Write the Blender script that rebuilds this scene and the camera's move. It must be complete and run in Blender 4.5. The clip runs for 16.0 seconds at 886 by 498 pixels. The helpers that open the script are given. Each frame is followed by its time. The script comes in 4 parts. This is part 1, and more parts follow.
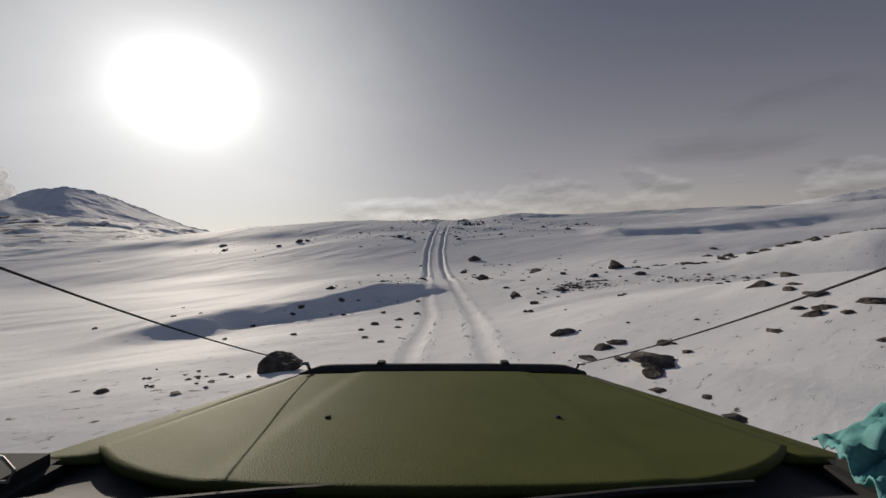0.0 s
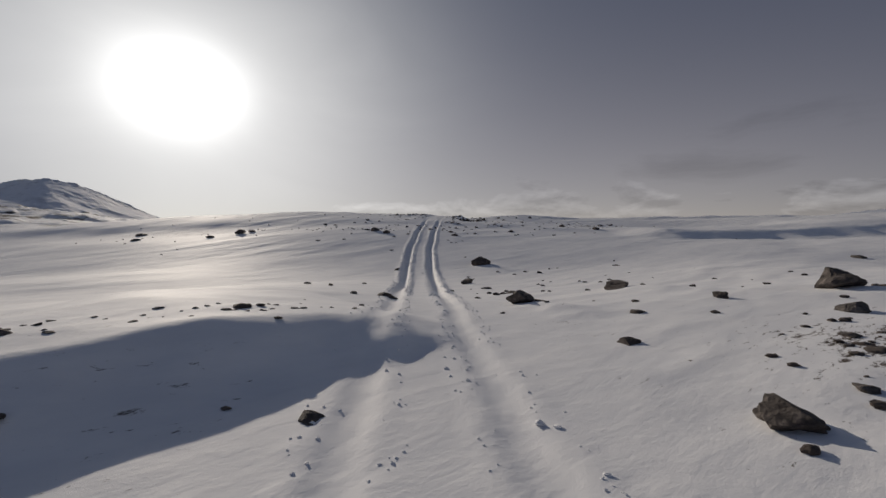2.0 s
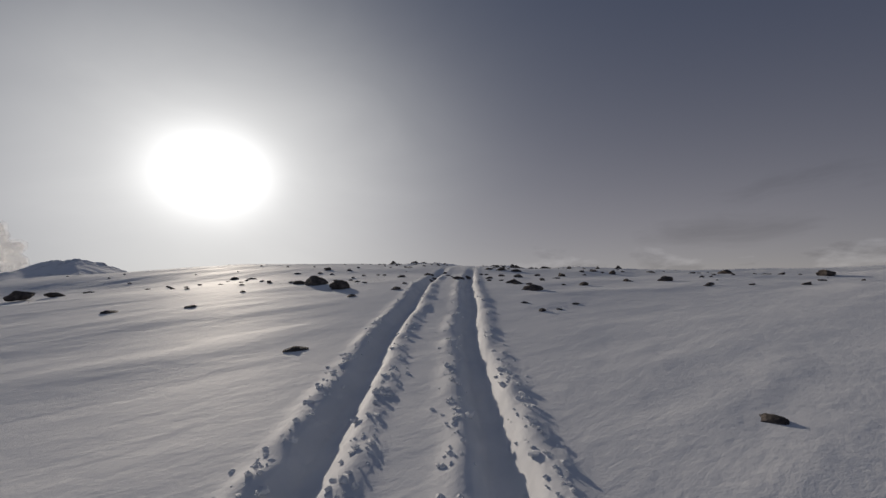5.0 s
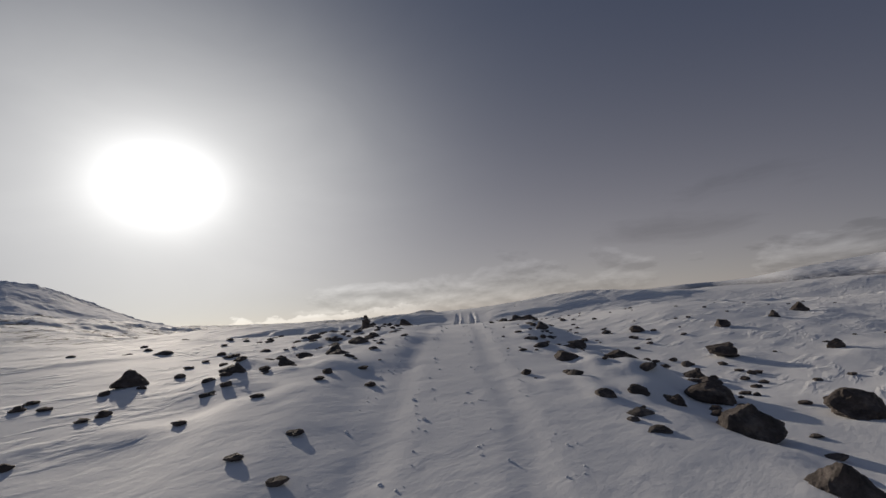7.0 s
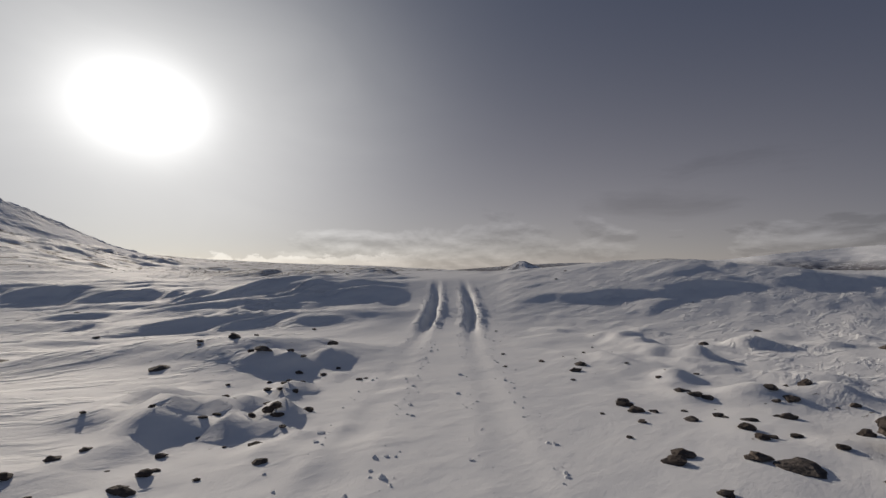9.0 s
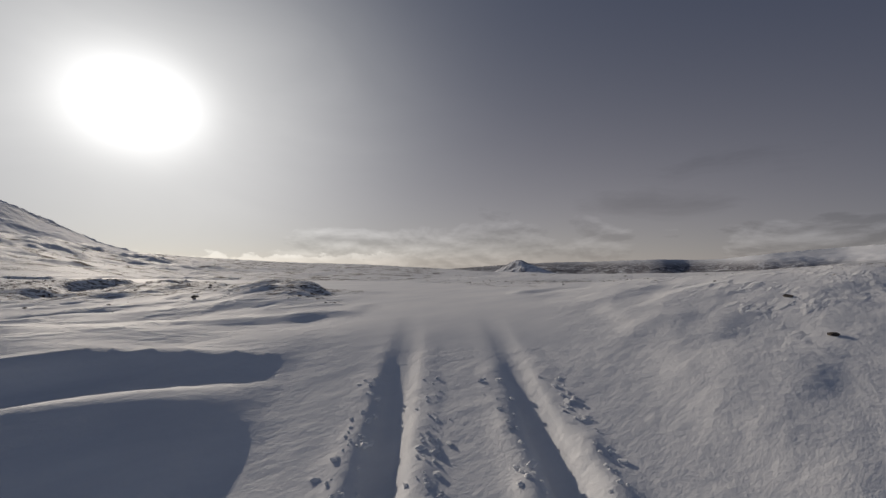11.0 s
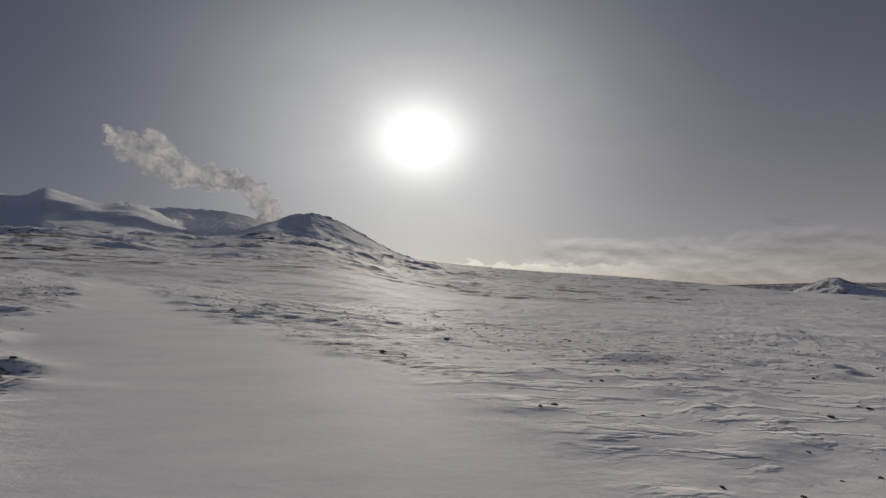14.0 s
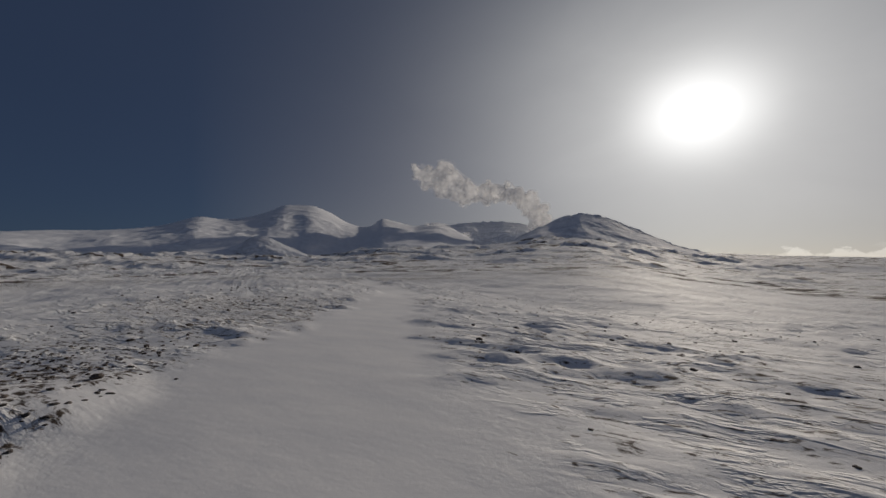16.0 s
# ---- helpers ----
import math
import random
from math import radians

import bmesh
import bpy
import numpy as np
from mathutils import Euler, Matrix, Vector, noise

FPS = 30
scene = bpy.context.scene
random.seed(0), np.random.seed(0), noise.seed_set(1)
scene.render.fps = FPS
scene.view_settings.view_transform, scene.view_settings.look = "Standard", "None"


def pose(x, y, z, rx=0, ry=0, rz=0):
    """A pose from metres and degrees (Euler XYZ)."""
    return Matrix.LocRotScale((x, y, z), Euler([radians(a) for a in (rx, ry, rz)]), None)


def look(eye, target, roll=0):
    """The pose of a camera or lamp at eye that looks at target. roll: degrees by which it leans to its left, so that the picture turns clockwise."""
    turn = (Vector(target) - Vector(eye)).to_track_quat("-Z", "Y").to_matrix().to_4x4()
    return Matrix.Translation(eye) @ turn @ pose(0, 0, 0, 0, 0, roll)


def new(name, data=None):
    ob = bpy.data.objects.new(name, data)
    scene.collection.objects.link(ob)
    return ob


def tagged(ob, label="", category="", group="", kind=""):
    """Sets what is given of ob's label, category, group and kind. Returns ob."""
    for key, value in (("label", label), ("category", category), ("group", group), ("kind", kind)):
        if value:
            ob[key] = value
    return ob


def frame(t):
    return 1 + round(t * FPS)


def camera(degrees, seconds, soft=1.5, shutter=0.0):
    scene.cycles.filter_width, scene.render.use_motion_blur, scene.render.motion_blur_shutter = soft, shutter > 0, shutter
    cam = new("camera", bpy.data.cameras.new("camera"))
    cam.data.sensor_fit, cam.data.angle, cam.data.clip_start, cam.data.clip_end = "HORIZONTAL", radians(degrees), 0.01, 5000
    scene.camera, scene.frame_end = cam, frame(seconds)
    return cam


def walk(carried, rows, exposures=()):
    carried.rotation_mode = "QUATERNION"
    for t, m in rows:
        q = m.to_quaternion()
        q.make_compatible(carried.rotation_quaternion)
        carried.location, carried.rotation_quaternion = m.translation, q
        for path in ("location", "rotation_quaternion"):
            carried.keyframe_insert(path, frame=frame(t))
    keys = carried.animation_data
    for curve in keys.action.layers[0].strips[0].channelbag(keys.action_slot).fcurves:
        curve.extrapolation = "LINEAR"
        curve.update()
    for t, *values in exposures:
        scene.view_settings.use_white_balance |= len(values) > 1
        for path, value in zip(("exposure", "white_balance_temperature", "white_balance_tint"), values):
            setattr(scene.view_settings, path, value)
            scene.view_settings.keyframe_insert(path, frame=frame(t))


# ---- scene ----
cam = camera(92.47, 16.0)


def drive_pose(x, y, z, heading, pitch, roll):
    """Heading to the left of +y, pitch up, roll as look() has it, in degrees."""
    h, p = radians(heading), radians(pitch)
    eye = Vector((x, y, z))
    return look(eye, eye + Vector((-math.sin(h) * math.cos(p), math.cos(h) * math.cos(p), math.sin(p))), roll)


# seconds, place, heading, pitch, roll
DRIVE = [
    (0, 0.00, 0.00, 1.75, 6.00, -2.85, -3.28),
    (0.5, -0.41, 3.72, 1.28, 5.46, -5.00, -0.60),
    (1, -0.83, 7.49, 0.91, 4.71, -3.73, 2.14),
    (1.5, -1.17, 10.90, 0.62, 4.25, -1.89, 2.97),
    (2, -1.53, 14.53, 0.31, 4.63, -1.96, -1.27),
    (2.5, -1.87, 18.46, 0.21, 6.62, -1.11, -3.35),
    (3, -2.35, 22.25, 0.20, 6.58, 2.20, -4.95),
    (3.5, -2.86, 26.19, -0.03, 7.54, -3.54, -5.50),
    (4, -3.50, 30.25, -0.40, 8.28, -1.82, -2.23),
    (4.5, -4.21, 34.92, -0.44, 8.09, 2.95, 0.55),
    (4.7, -4.43, 36.93, -0.43, 8.24, 7.39, -1.1),
    (7, -6.52, 63.38, 3.76, 1.76, 8.12, -5.21),
    (7.2, -6.61, 65.97, 3.72, 0.78, 8.93, -7.59),
    (7.5, -6.77, 69.98, 3.84, 0.48, 4.82, -0.9),
    (7.6, -6.76, 71.33, 3.98, 0.54, 5.30, -1.60),
    (8, -6.64, 76.75, 4.21, 1.13, 5.57, -3.4),
    (8.5, -6.64, 83.68, 4.32, 0.51, 2.27, -1.27),
    (9, -6.65, 88.86, 4.26, 0.00, 1.91, 0.07),
    (9.2, -6.61, 90.44, 4.31, 0.16, -0.27, 0.78),
    (11.3, -6.43, 108.09, 4.52, -0.55, 2.96, 0.15),
    (11.5, -6.33, 109.85, 4.58, 0.41, 8.97, 3.7),
    (12, -5.91, 113.57, 5.00, 1.89, 4.60, 6.73),
    (12.5, -6.09, 116.62, 5.18, 7.34, 4.49, -1.28),
    (13, -6.60, 118.91, 5.23, 16.26, 2.63, -1.19),
    (13.5, -7.40, 120.56, 5.26, 26.11, 2.86, -0.57),
    (14, -8.48, 122.11, 5.28, 31.97, 2.48, 1.89),
    (14.5, -9.71, 123.62, 5.29, 40.23, 0.58, 1.35),
    (15, -11.00, 124.69, 5.31, 48.24, 1.33, 5.59),
    (15.5, -12.68, 125.93, 5.31, 55.88, -2.23, -0.39),
    (15.7, -13.35, 126.31, 5.27, 58.87, 2.08, -3.30),
    (16, -14.37, 126.72, 5.16, 67.38, 2.36, -1.18),
]
walk(cam, [(t, drive_pose(*row)) for t, *row in DRIVE], [(0, 0.08), (2, 0.0), (4.7, -0.05), (9, -0.1), (12.5, -0.22), (14, -0.38), (16, -0.47)])

# ---- sky and sun ----
SUN_AZ, SUN_EL = radians(-35.7), radians(16.8)
SUN_WAY = Vector((math.sin(SUN_AZ) * math.cos(SUN_EL), math.cos(SUN_AZ) * math.cos(SUN_EL), math.sin(SUN_EL)))
sun = new("sun", bpy.data.lights.new("sun", "SUN"))
sun.data.energy, sun.data.angle, sun.data.color = 2.8, radians(0.6), (1.0, 0.88, 0.74)
sun.matrix_world = look(SUN_WAY * 50, (0, 0, 0))


class Nodes:
    """Short ways to lay nodes in a tree."""

    def __init__(self, tree):
        self.tree = tree
        tree.nodes.clear()

    def add(self, kind, **values):
        node = self.tree.nodes.new(kind)
        for key, value in values.items():
            if key.startswith("in_"):
                name = key[3:]
                self.put(node.inputs[int(name)] if name.isdigit() else node.inputs[name.replace("_", " ")], value)
            elif key == "operation":
                node.operation = value
            elif key == "blend":
                node.data_type, node.blend_type = "RGBA", value
            elif key == "sky":
                node.sky_type = value
        return node

    def put(self, socket, value):
        if isinstance(value, bpy.types.NodeSocket):
            self.tree.links.new(value, socket)
        elif isinstance(value, bpy.types.Node):
            self.tree.links.new(value.outputs[0], socket)
        else:
            socket.default_value = value

    def math(self, operation, a, b=0.0, c=0.0):
        return self.add("ShaderNodeMath", operation=operation, in_0=a, in_1=b, in_2=c).outputs[0]

    def vmath(self, operation, a, b=(0, 0, 0), out=0):
        return self.add("ShaderNodeVectorMath", operation=operation, in_0=a, in_1=b).outputs[out]

    def ramp(self, value, stops):
        node = self.add("ShaderNodeValToRGB", in_0=value)
        while len(node.color_ramp.elements) < len(stops):
            node.color_ramp.elements.new(0.5)
        for e, (at, colour) in zip(node.color_ramp.elements, stops):
            e.position, e.color = at, (*colour, 1) if isinstance(colour, tuple) else (colour, colour, colour, 1)
        return node.outputs[0]

    def noise(self, vector, scale, detail=4.0, rough=0.55, distortion=0.0):
        return self.add("ShaderNodeTexNoise", in_Vector=vector, in_Scale=scale, in_Detail=detail, in_Roughness=rough, in_Distortion=distortion).outputs[0]

    def mix(self, factor, a, b, blend="MIX"):
        node = self.add("ShaderNodeMix", blend=blend)
        self.put(node.inputs[0], factor)
        self.put(node.inputs[6], a)
        self.put(node.inputs[7], b)
        return node.outputs[2]


world = bpy.data.worlds.new("world")
scene.world = world
world.use_nodes = True
w = Nodes(world.node_tree)
way = w.add("ShaderNodeTexCoord").outputs["Generated"]
sky = w.add("ShaderNodeTexSky", sky="NISHITA")
sky.sun_disc, sky.sun_elevation, sky.sun_rotation = False, SUN_EL, SUN_AZ
sky.altitude, sky.air_density, sky.dust_density, sky.ozone_density = 900, 0.8, 0.6, 2.0
# thin high cloud spreads the sun's light round it, wider than high
apart = w.vmath("MULTIPLY", w.vmath("SUBTRACT", way, tuple(SUN_WAY)), (1.0, 1.0, 1.3))
apart = w.vmath("DOT_PRODUCT", apart, apart, 1)
up = w.add("ShaderNodeSeparateXYZ", in_0=way).outputs[2]
above = w.math("MAXIMUM", up, 0.0)


def grey(value):
    return w.add("ShaderNodeCombineColor", in_0=value, in_1=value, in_2=value).outputs[0]


def bell(much, spread):
    """A glow round the sun that has fallen to a third at the spread, in radians."""
    return w.math("MULTIPLY", w.math("EXPONENT", w.math("MULTIPLY", apart, -1.0 / spread**2)), much)


def facing(bearing, power):
    """One towards a bearing, falling to none a quarter turn away."""
    a = radians(bearing)
    return w.math("POWER", w.math("MAXIMUM", w.vmath("DOT_PRODUCT", way, (math.sin(a), math.cos(a), 0.0), 1), 0.0), power)


def band(low, lower, upper, high):
    return w.ramp(w.math("ADD", up, 0.05), [(low + 0.05, 0.0), (lower + 0.05, 1.0), (upper + 0.05, 1.0), (high + 0.05, 0.0)])


streaks = w.noise(w.vmath("MULTIPLY", way, (2.2, 2.2, 5.0)), 1.2, 5.0, 0.55, 0.7)
veil = w.math("MULTIPLY", w.math("ADD", bell(0.74, 0.37), bell(0.045, 0.75)), w.math("MULTIPLY_ADD", streaks, 0.36, 0.82))
glow = w.mix(1.0, grey(veil), (1.0, 0.98, 0.92, 1), "MULTIPLY")
core = w.mix(1.0, grey(w.math("ADD", bell(1.9, 0.095), bell(6.0, 0.03))), (1.0, 0.99, 0.97, 1), "MULTIPLY")
# warm haze over the far plain
haze = w.math("MULTIPLY", w.math("EXPONENT", w.math("MULTIPLY", above, -4.0)), facing(-8, 0.95))
hazed = w.mix(1.0, grey(w.math("MULTIPLY", haze, 0.39)), (1.0, 0.83, 0.665, 1), "MULTIPLY")
blue = w.mix(1.0, w.mix(1.0, sky.outputs[0], (0.0075, 0.009, 0.0105, 1), "MULTIPLY"), (0.019, 0.030, 0.062, 1), "ADD")
# unseen fill glow added opposite the sun to lighten shaded slopes
away = w.math("MULTIPLY", w.math("MAXIMUM", w.vmath("DOT_PRODUCT", way, tuple(-SUN_WAY), 1), 0.0), 0.16)
blue = w.mix(1.0, blue, grey(away), "ADD")
clear = w.mix(1.0, w.mix(1.0, blue, glow, "ADD"), hazed, "ADD")


def cloud_bank(scale, flat, size, shape, rough, low, full):
    """How dense a bank is, and where its upper edges catch the light."""
    dense = []
    for lift in (0.0, 0.014):
        at = w.vmath("ADD", way, (0.0, 0.0, lift))
        puff = w.noise(w.vmath("MULTIPLY", at, (scale, scale, scale * flat)), size, 7.0, rough, 0.25)
        dense.append(w.ramp(w.math("MULTIPLY_ADD", shape, 0.45, w.math("SUBTRACT", puff, 0.45)), [(low, 0.0), (full, 1.0)]))
    return dense[0], w.math("MAXIMUM", w.math("SUBTRACT", dense[0], dense[1]), -0.3)


# a row of small bright cumulus on the horizon
lumpy = w.noise(w.vmath("MULTIPLY", way, (22.0, 22.0, 36.0)), 1.0, 7.0, 0.62)
tops = w.ramp(w.math("MULTIPLY_ADD", w.math("SUBTRACT", w.math("MULTIPLY_ADD", lumpy, 0.075, -0.022), up), 100.0, 0.5), [(0.3, 0.0), (0.8, 1.0)])
lit = w.math("MULTIPLY_ADD", w.math("MULTIPLY", tops, w.ramp(facing(-19, 1), [(0.955, 0.0), (0.985, 1.0)])), 0.45, 1.0)
# a bank over the plain, dark lens clouds, a lighter bank over the far hills
for shape, form, body, edge in (
        (w.math("MULTIPLY", band(-0.04, -0.01, 0.05, 0.16), facing(2, 7)), (4.2, 2.8, 1.5, 0.58, 0.33, 0.66), 0.12, 0.55),
        (w.math("MULTIPLY", band(0.05, 0.12, 0.2, 0.3), facing(28, 12)), (2.6, 4.4, 1.4, 0.6, 0.40, 0.64), -0.26, 0.12),
        (w.math("MULTIPLY", band(-0.02, 0.02, 0.07, 0.11), facing(42, 14)), (4.0, 3.0, 1.5, 0.55, 0.40, 0.62), 0.06, 0.6)):
    dense, crest = cloud_bank(*form[:3], shape, *form[3:])
    lit = w.math("MULTIPLY_ADD", dense, body, w.math("MULTIPLY_ADD", crest, edge, lit))
total = w.mix(1.0, w.mix(1.0, clear, grey(lit), "MULTIPLY"), core, "ADD")
# the veil round the sun thickens towards an even white
split = w.add("ShaderNodeSeparateColor", in_0=total)
even = [w.math("MULTIPLY", w.math("SUBTRACT", 1.0, w.math("EXPONENT", w.math("MULTIPLY", split.outputs[k], -1 / 2.4))), 2.4) for k in range(3)]
total = w.add("ShaderNodeCombineColor", in_0=even[0], in_1=even[1], in_2=even[2]).outputs[0]
w.add("ShaderNodeOutputWorld", in_0=w.add("ShaderNodeBackground", in_0=total, in_1=1.0))

# ---- materials ----
def material(name):
    m = bpy.data.materials.new(name)
    m.use_nodes = True
    return m, Nodes(m.node_tree)


def finish(m, n, colour, rough, height=None, strength=0.3, distance=0.02, **more):
    shader = n.add("ShaderNodeBsdfPrincipled")
    n.put(shader.inputs["Base Color"], colour)
    n.put(shader.inputs["Roughness"], rough)
    for key, value in more.items():
        n.put(shader.inputs[key.replace("_", " ")], value)
    if height is not None:
        n.put(shader.inputs["Normal"], n.add("ShaderNodeBump", in_Strength=strength, in_Distance=distance, in_Height=height).outputs[0])
    n.add("ShaderNodeOutputMaterial", in_0=shader)
    return m


def snow_material():
    m, n = material("wind_packed_snow")
    place = n.add("ShaderNodeNewGeometry").outputs["Position"]
    blown = n.add("ShaderNodeMapping", in_Vector=place, in_Rotation=(0, 0, radians(-40))).outputs[0]
    turned = n.vmath("MULTIPLY", blown, (0.5, 1.25, 1.0))
    ripple = n.noise(turned, 5.0, 6.0, 0.62)
    crust = n.noise(turned, 1.1, 6.0, 0.62)
    lumps = n.noise(place, 2.6, 6.0, 0.6)
    grain = n.noise(place, 90.0, 3.0)
    far_form = n.noise(n.vmath("MULTIPLY", blown, (0.6, 1.0, 1.0)), 0.045, 9.0, 0.66, 0.4)
    marks = [n.add("ShaderNodeAttribute") for _ in range(4)]
    marks[0].attribute_name, marks[1].attribute_name, marks[2].attribute_name, marks[3].attribute_name = "scour", "far", "packed", "crusted"
    grit, far = marks[0].outputs["Fac"], marks[1].outputs["Fac"]
    speck = n.noise(turned, 6.5, 8.0, 0.72, 0.4)
    speck = n.math("ADD", n.math("MULTIPLY", speck, n.math("SUBTRACT", 1.0, far)), n.math("MULTIPLY", far_form, far))
    bare = n.ramp(n.math("ADD", n.math("MULTIPLY", grit, 0.62), n.math("MULTIPLY", n.math("SUBTRACT", speck, 0.5), n.math("MULTIPLY_ADD", far, 0.9, 1.7))), [(0.36, 0.0), (0.48, 1.0)])
    earth = n.ramp(n.noise(place, 7.0, 6.0, 0.7), [(0.3, (0.045, 0.036, 0.032)), (0.55, (0.10, 0.078, 0.062)), (0.75, (0.17, 0.13, 0.10))])
    white = n.ramp(crust, [(0.3, (0.76, 0.77, 0.79)), (0.65, (0.87, 0.87, 0.87))])
    colour = n.mix(bare, white, earth)
    close = n.math("ADD", n.math("ADD", n.math("MULTIPLY", ripple, 0.09), n.math("MULTIPLY", lumps, 0.4)), n.math("MULTIPLY_ADD", grain, 0.06, n.math("MULTIPLY", crust, 0.7)))
    shader = n.add("ShaderNodeBsdfPrincipled", in_Base_Color=colour, in_Roughness=n.math("MULTIPLY_ADD", bare, 0.2, 0.75))
    shader.inputs["Specular IOR Level"].default_value = 0.12
    wide = n.add("ShaderNodeBump", in_Strength=n.math("MULTIPLY", far, 0.8), in_Distance=6.0, in_Height=far_form).outputs[0]
    # wind-cut crests of crust, with smooth snow between them
    cut = n.ramp(n.noise(n.vmath("MULTIPLY", blown, (0.5, 1.4, 1.0)), 1.7, 5.0, 0.55, 0.3), [(0.5, 0.0), (0.6, 1.0)])
    cut = n.math("MULTIPLY", cut, n.ramp(n.noise(place, 0.4, 4.0, 0.6), [(0.42, 0.0), (0.6, 1.0)]))
    wide = n.add("ShaderNodeBump", in_Strength=n.math("MULTIPLY", marks[3].outputs["Fac"], 0.5), in_Distance=0.16, in_Height=cut, in_Normal=wide).outputs[0]
    n.put(shader.inputs["Normal"], n.add("ShaderNodeBump", in_Strength=n.math("MULTIPLY_ADD", marks[2].outputs["Fac"], -0.33, 0.5), in_Distance=0.12, in_Height=close, in_Normal=wide).outputs[0])
    n.add("ShaderNodeOutputMaterial", in_0=shader)
    return m


def rock_material():
    m, n = material("dark_lava_rock")
    place = n.add("ShaderNodeNewGeometry").outputs["Position"]
    pick = n.add("ShaderNodeObjectInfo").outputs["Random"]
    tone = n.ramp(n.noise(place, 5.0, 8.0, 0.7), [(0.32, (0.036, 0.033, 0.034)), (0.5, (0.09, 0.08, 0.075)), (0.66, (0.2, 0.175, 0.16))])
    warm = n.mix(n.math("MULTIPLY", pick, 0.3), tone, (0.10, 0.066, 0.045, 1), "MIX")
    lee = n.vmath("DOT_PRODUCT", n.add("ShaderNodeNewGeometry").outputs["Normal"], (0.35, -0.3, 0.89), 1)
    settled = n.math("ADD", n.math("MULTIPLY", lee, 0.27), n.math("MULTIPLY_ADD", pick, 0.16, n.math("MULTIPLY", n.noise(place, 3.6, 8.0, 0.7), 1.45)))
    frost = n.ramp(settled, [(1.02, 0.0), (1.07, 0.95)])
    pits = n.add("ShaderNodeTexVoronoi", in_Vector=place, in_Scale=22.0).outputs[0]
    height = n.math("ADD", n.noise(place, 9.0, 8.0, 0.7), n.math("MULTIPLY", pits, 0.35))
    return finish(m, n, n.mix(frost, warm, (0.72, 0.74, 0.78, 1)), 0.85, height, 0.8, 0.05, Specular_IOR_Level=0.2)


def mountain_material(name, rock_share, dark, soft=0.14, relief=0.35, size=1.0, summit=None, snowline=None):
    """Snow on rock. Round a summit (bearing, distance) the scree runs down in streaks."""
    m, n = material(name)
    geo = n.add("ShaderNodeNewGeometry")
    place, facing = geo.outputs["Position"], n.add("ShaderNodeSeparateXYZ", in_0=geo.outputs["Normal"]).outputs[2]
    patch = n.noise(place, 0.006 / size, 8.0, 0.66, 0.8)
    ribs = n.noise(n.vmath("MULTIPLY", place, (1.0, 1.0, 0.25)), 0.024 / size, 7.0, 0.7, 0.6)
    if summit:
        a, d = radians(summit[0]), summit[1]
        out = n.add("ShaderNodeSeparateXYZ", in_0=n.vmath("SUBTRACT", place, (-8 + d * math.sin(a), 110 + d * math.cos(a), 0.0)))
        round_it = n.math("MULTIPLY", n.math("ARCTAN2", out.outputs[1], out.outputs[0]), 13.0)
        streak = n.add("ShaderNodeCombineXYZ", in_0=round_it, in_1=n.math("MULTIPLY", out.outputs[2], 0.011))
        ribs = n.math("ADD", n.math("MULTIPLY", ribs, 0.45), n.math("MULTIPLY", n.noise(streak, 1.0, 8.0, 0.66, 0.4), 0.55))
    steep = n.math("SUBTRACT", 1.0, facing)
    bare = n.ramp(n.math("ADD", n.math("ADD", n.math("MULTIPLY", steep, 0.55), n.math("MULTIPLY", patch, 0.4)), n.math("MULTIPLY", ribs, 0.6)), [(0.72 - rock_share, 0.0), (0.72 - rock_share + soft, 1.0)])
    if snowline:
        high = n.math("MULTIPLY_ADD", patch, 50.0, n.add("ShaderNodeSeparateXYZ", in_0=place).outputs[2])
        bare = n.math("MULTIPLY", bare, n.ramp(n.math("MULTIPLY_ADD", high, 1 / (snowline[1] - snowline[0]), -snowline[0] / (snowline[1] - snowline[0])), [(0.0, 1.0), (1.0, 0.12)]))
    rock = n.ramp(ribs, [(0.3, tuple(0.75 * v for v in dark)), (0.7, dark)])
    height = n.math("ADD", ribs, patch)
    return finish(m, n, n.mix(bare, (0.80, 0.82, 0.86, 1), rock), 0.85, height, relief, 9.0 * size, Specular_IOR_Level=0.1)


def plain_material(name, colour, rough=0.5, vary=0.25, scale=12.0, bump=0.2, **more):
    m, n = material(name)
    place = n.add("ShaderNodeTexCoord").outputs["Object"]
    mottle = n.noise(place, scale, 6.0, 0.65)
    low, high = tuple(v * (1 - vary) for v in colour), tuple(min(1, v * (1 + vary)) for v in colour)
    return finish(m, n, n.ramp(mottle, [(0.3, low), (0.7, high)]), rough, n.noise(place, scale * 6, 4.0), bump, 0.004, **more)


def paint_material():
    m, n = material("olive_textured_paint")
    place = n.add("ShaderNodeTexCoord").outputs["Object"]
    dust = n.noise(place, 3.0, 6.0, 0.6)
    colour = n.ramp(dust, [(0.3, (0.076, 0.088, 0.022)), (0.7, (0.108, 0.118, 0.036))])
    peel = n.noise(place, 230.0, 2.0, 0.5)
    return finish(m, n, colour, n.math("MULTIPLY_ADD", dust, 0.15, 0.55), peel, 0.6, 0.003, Specular_IOR_Level=0.06)


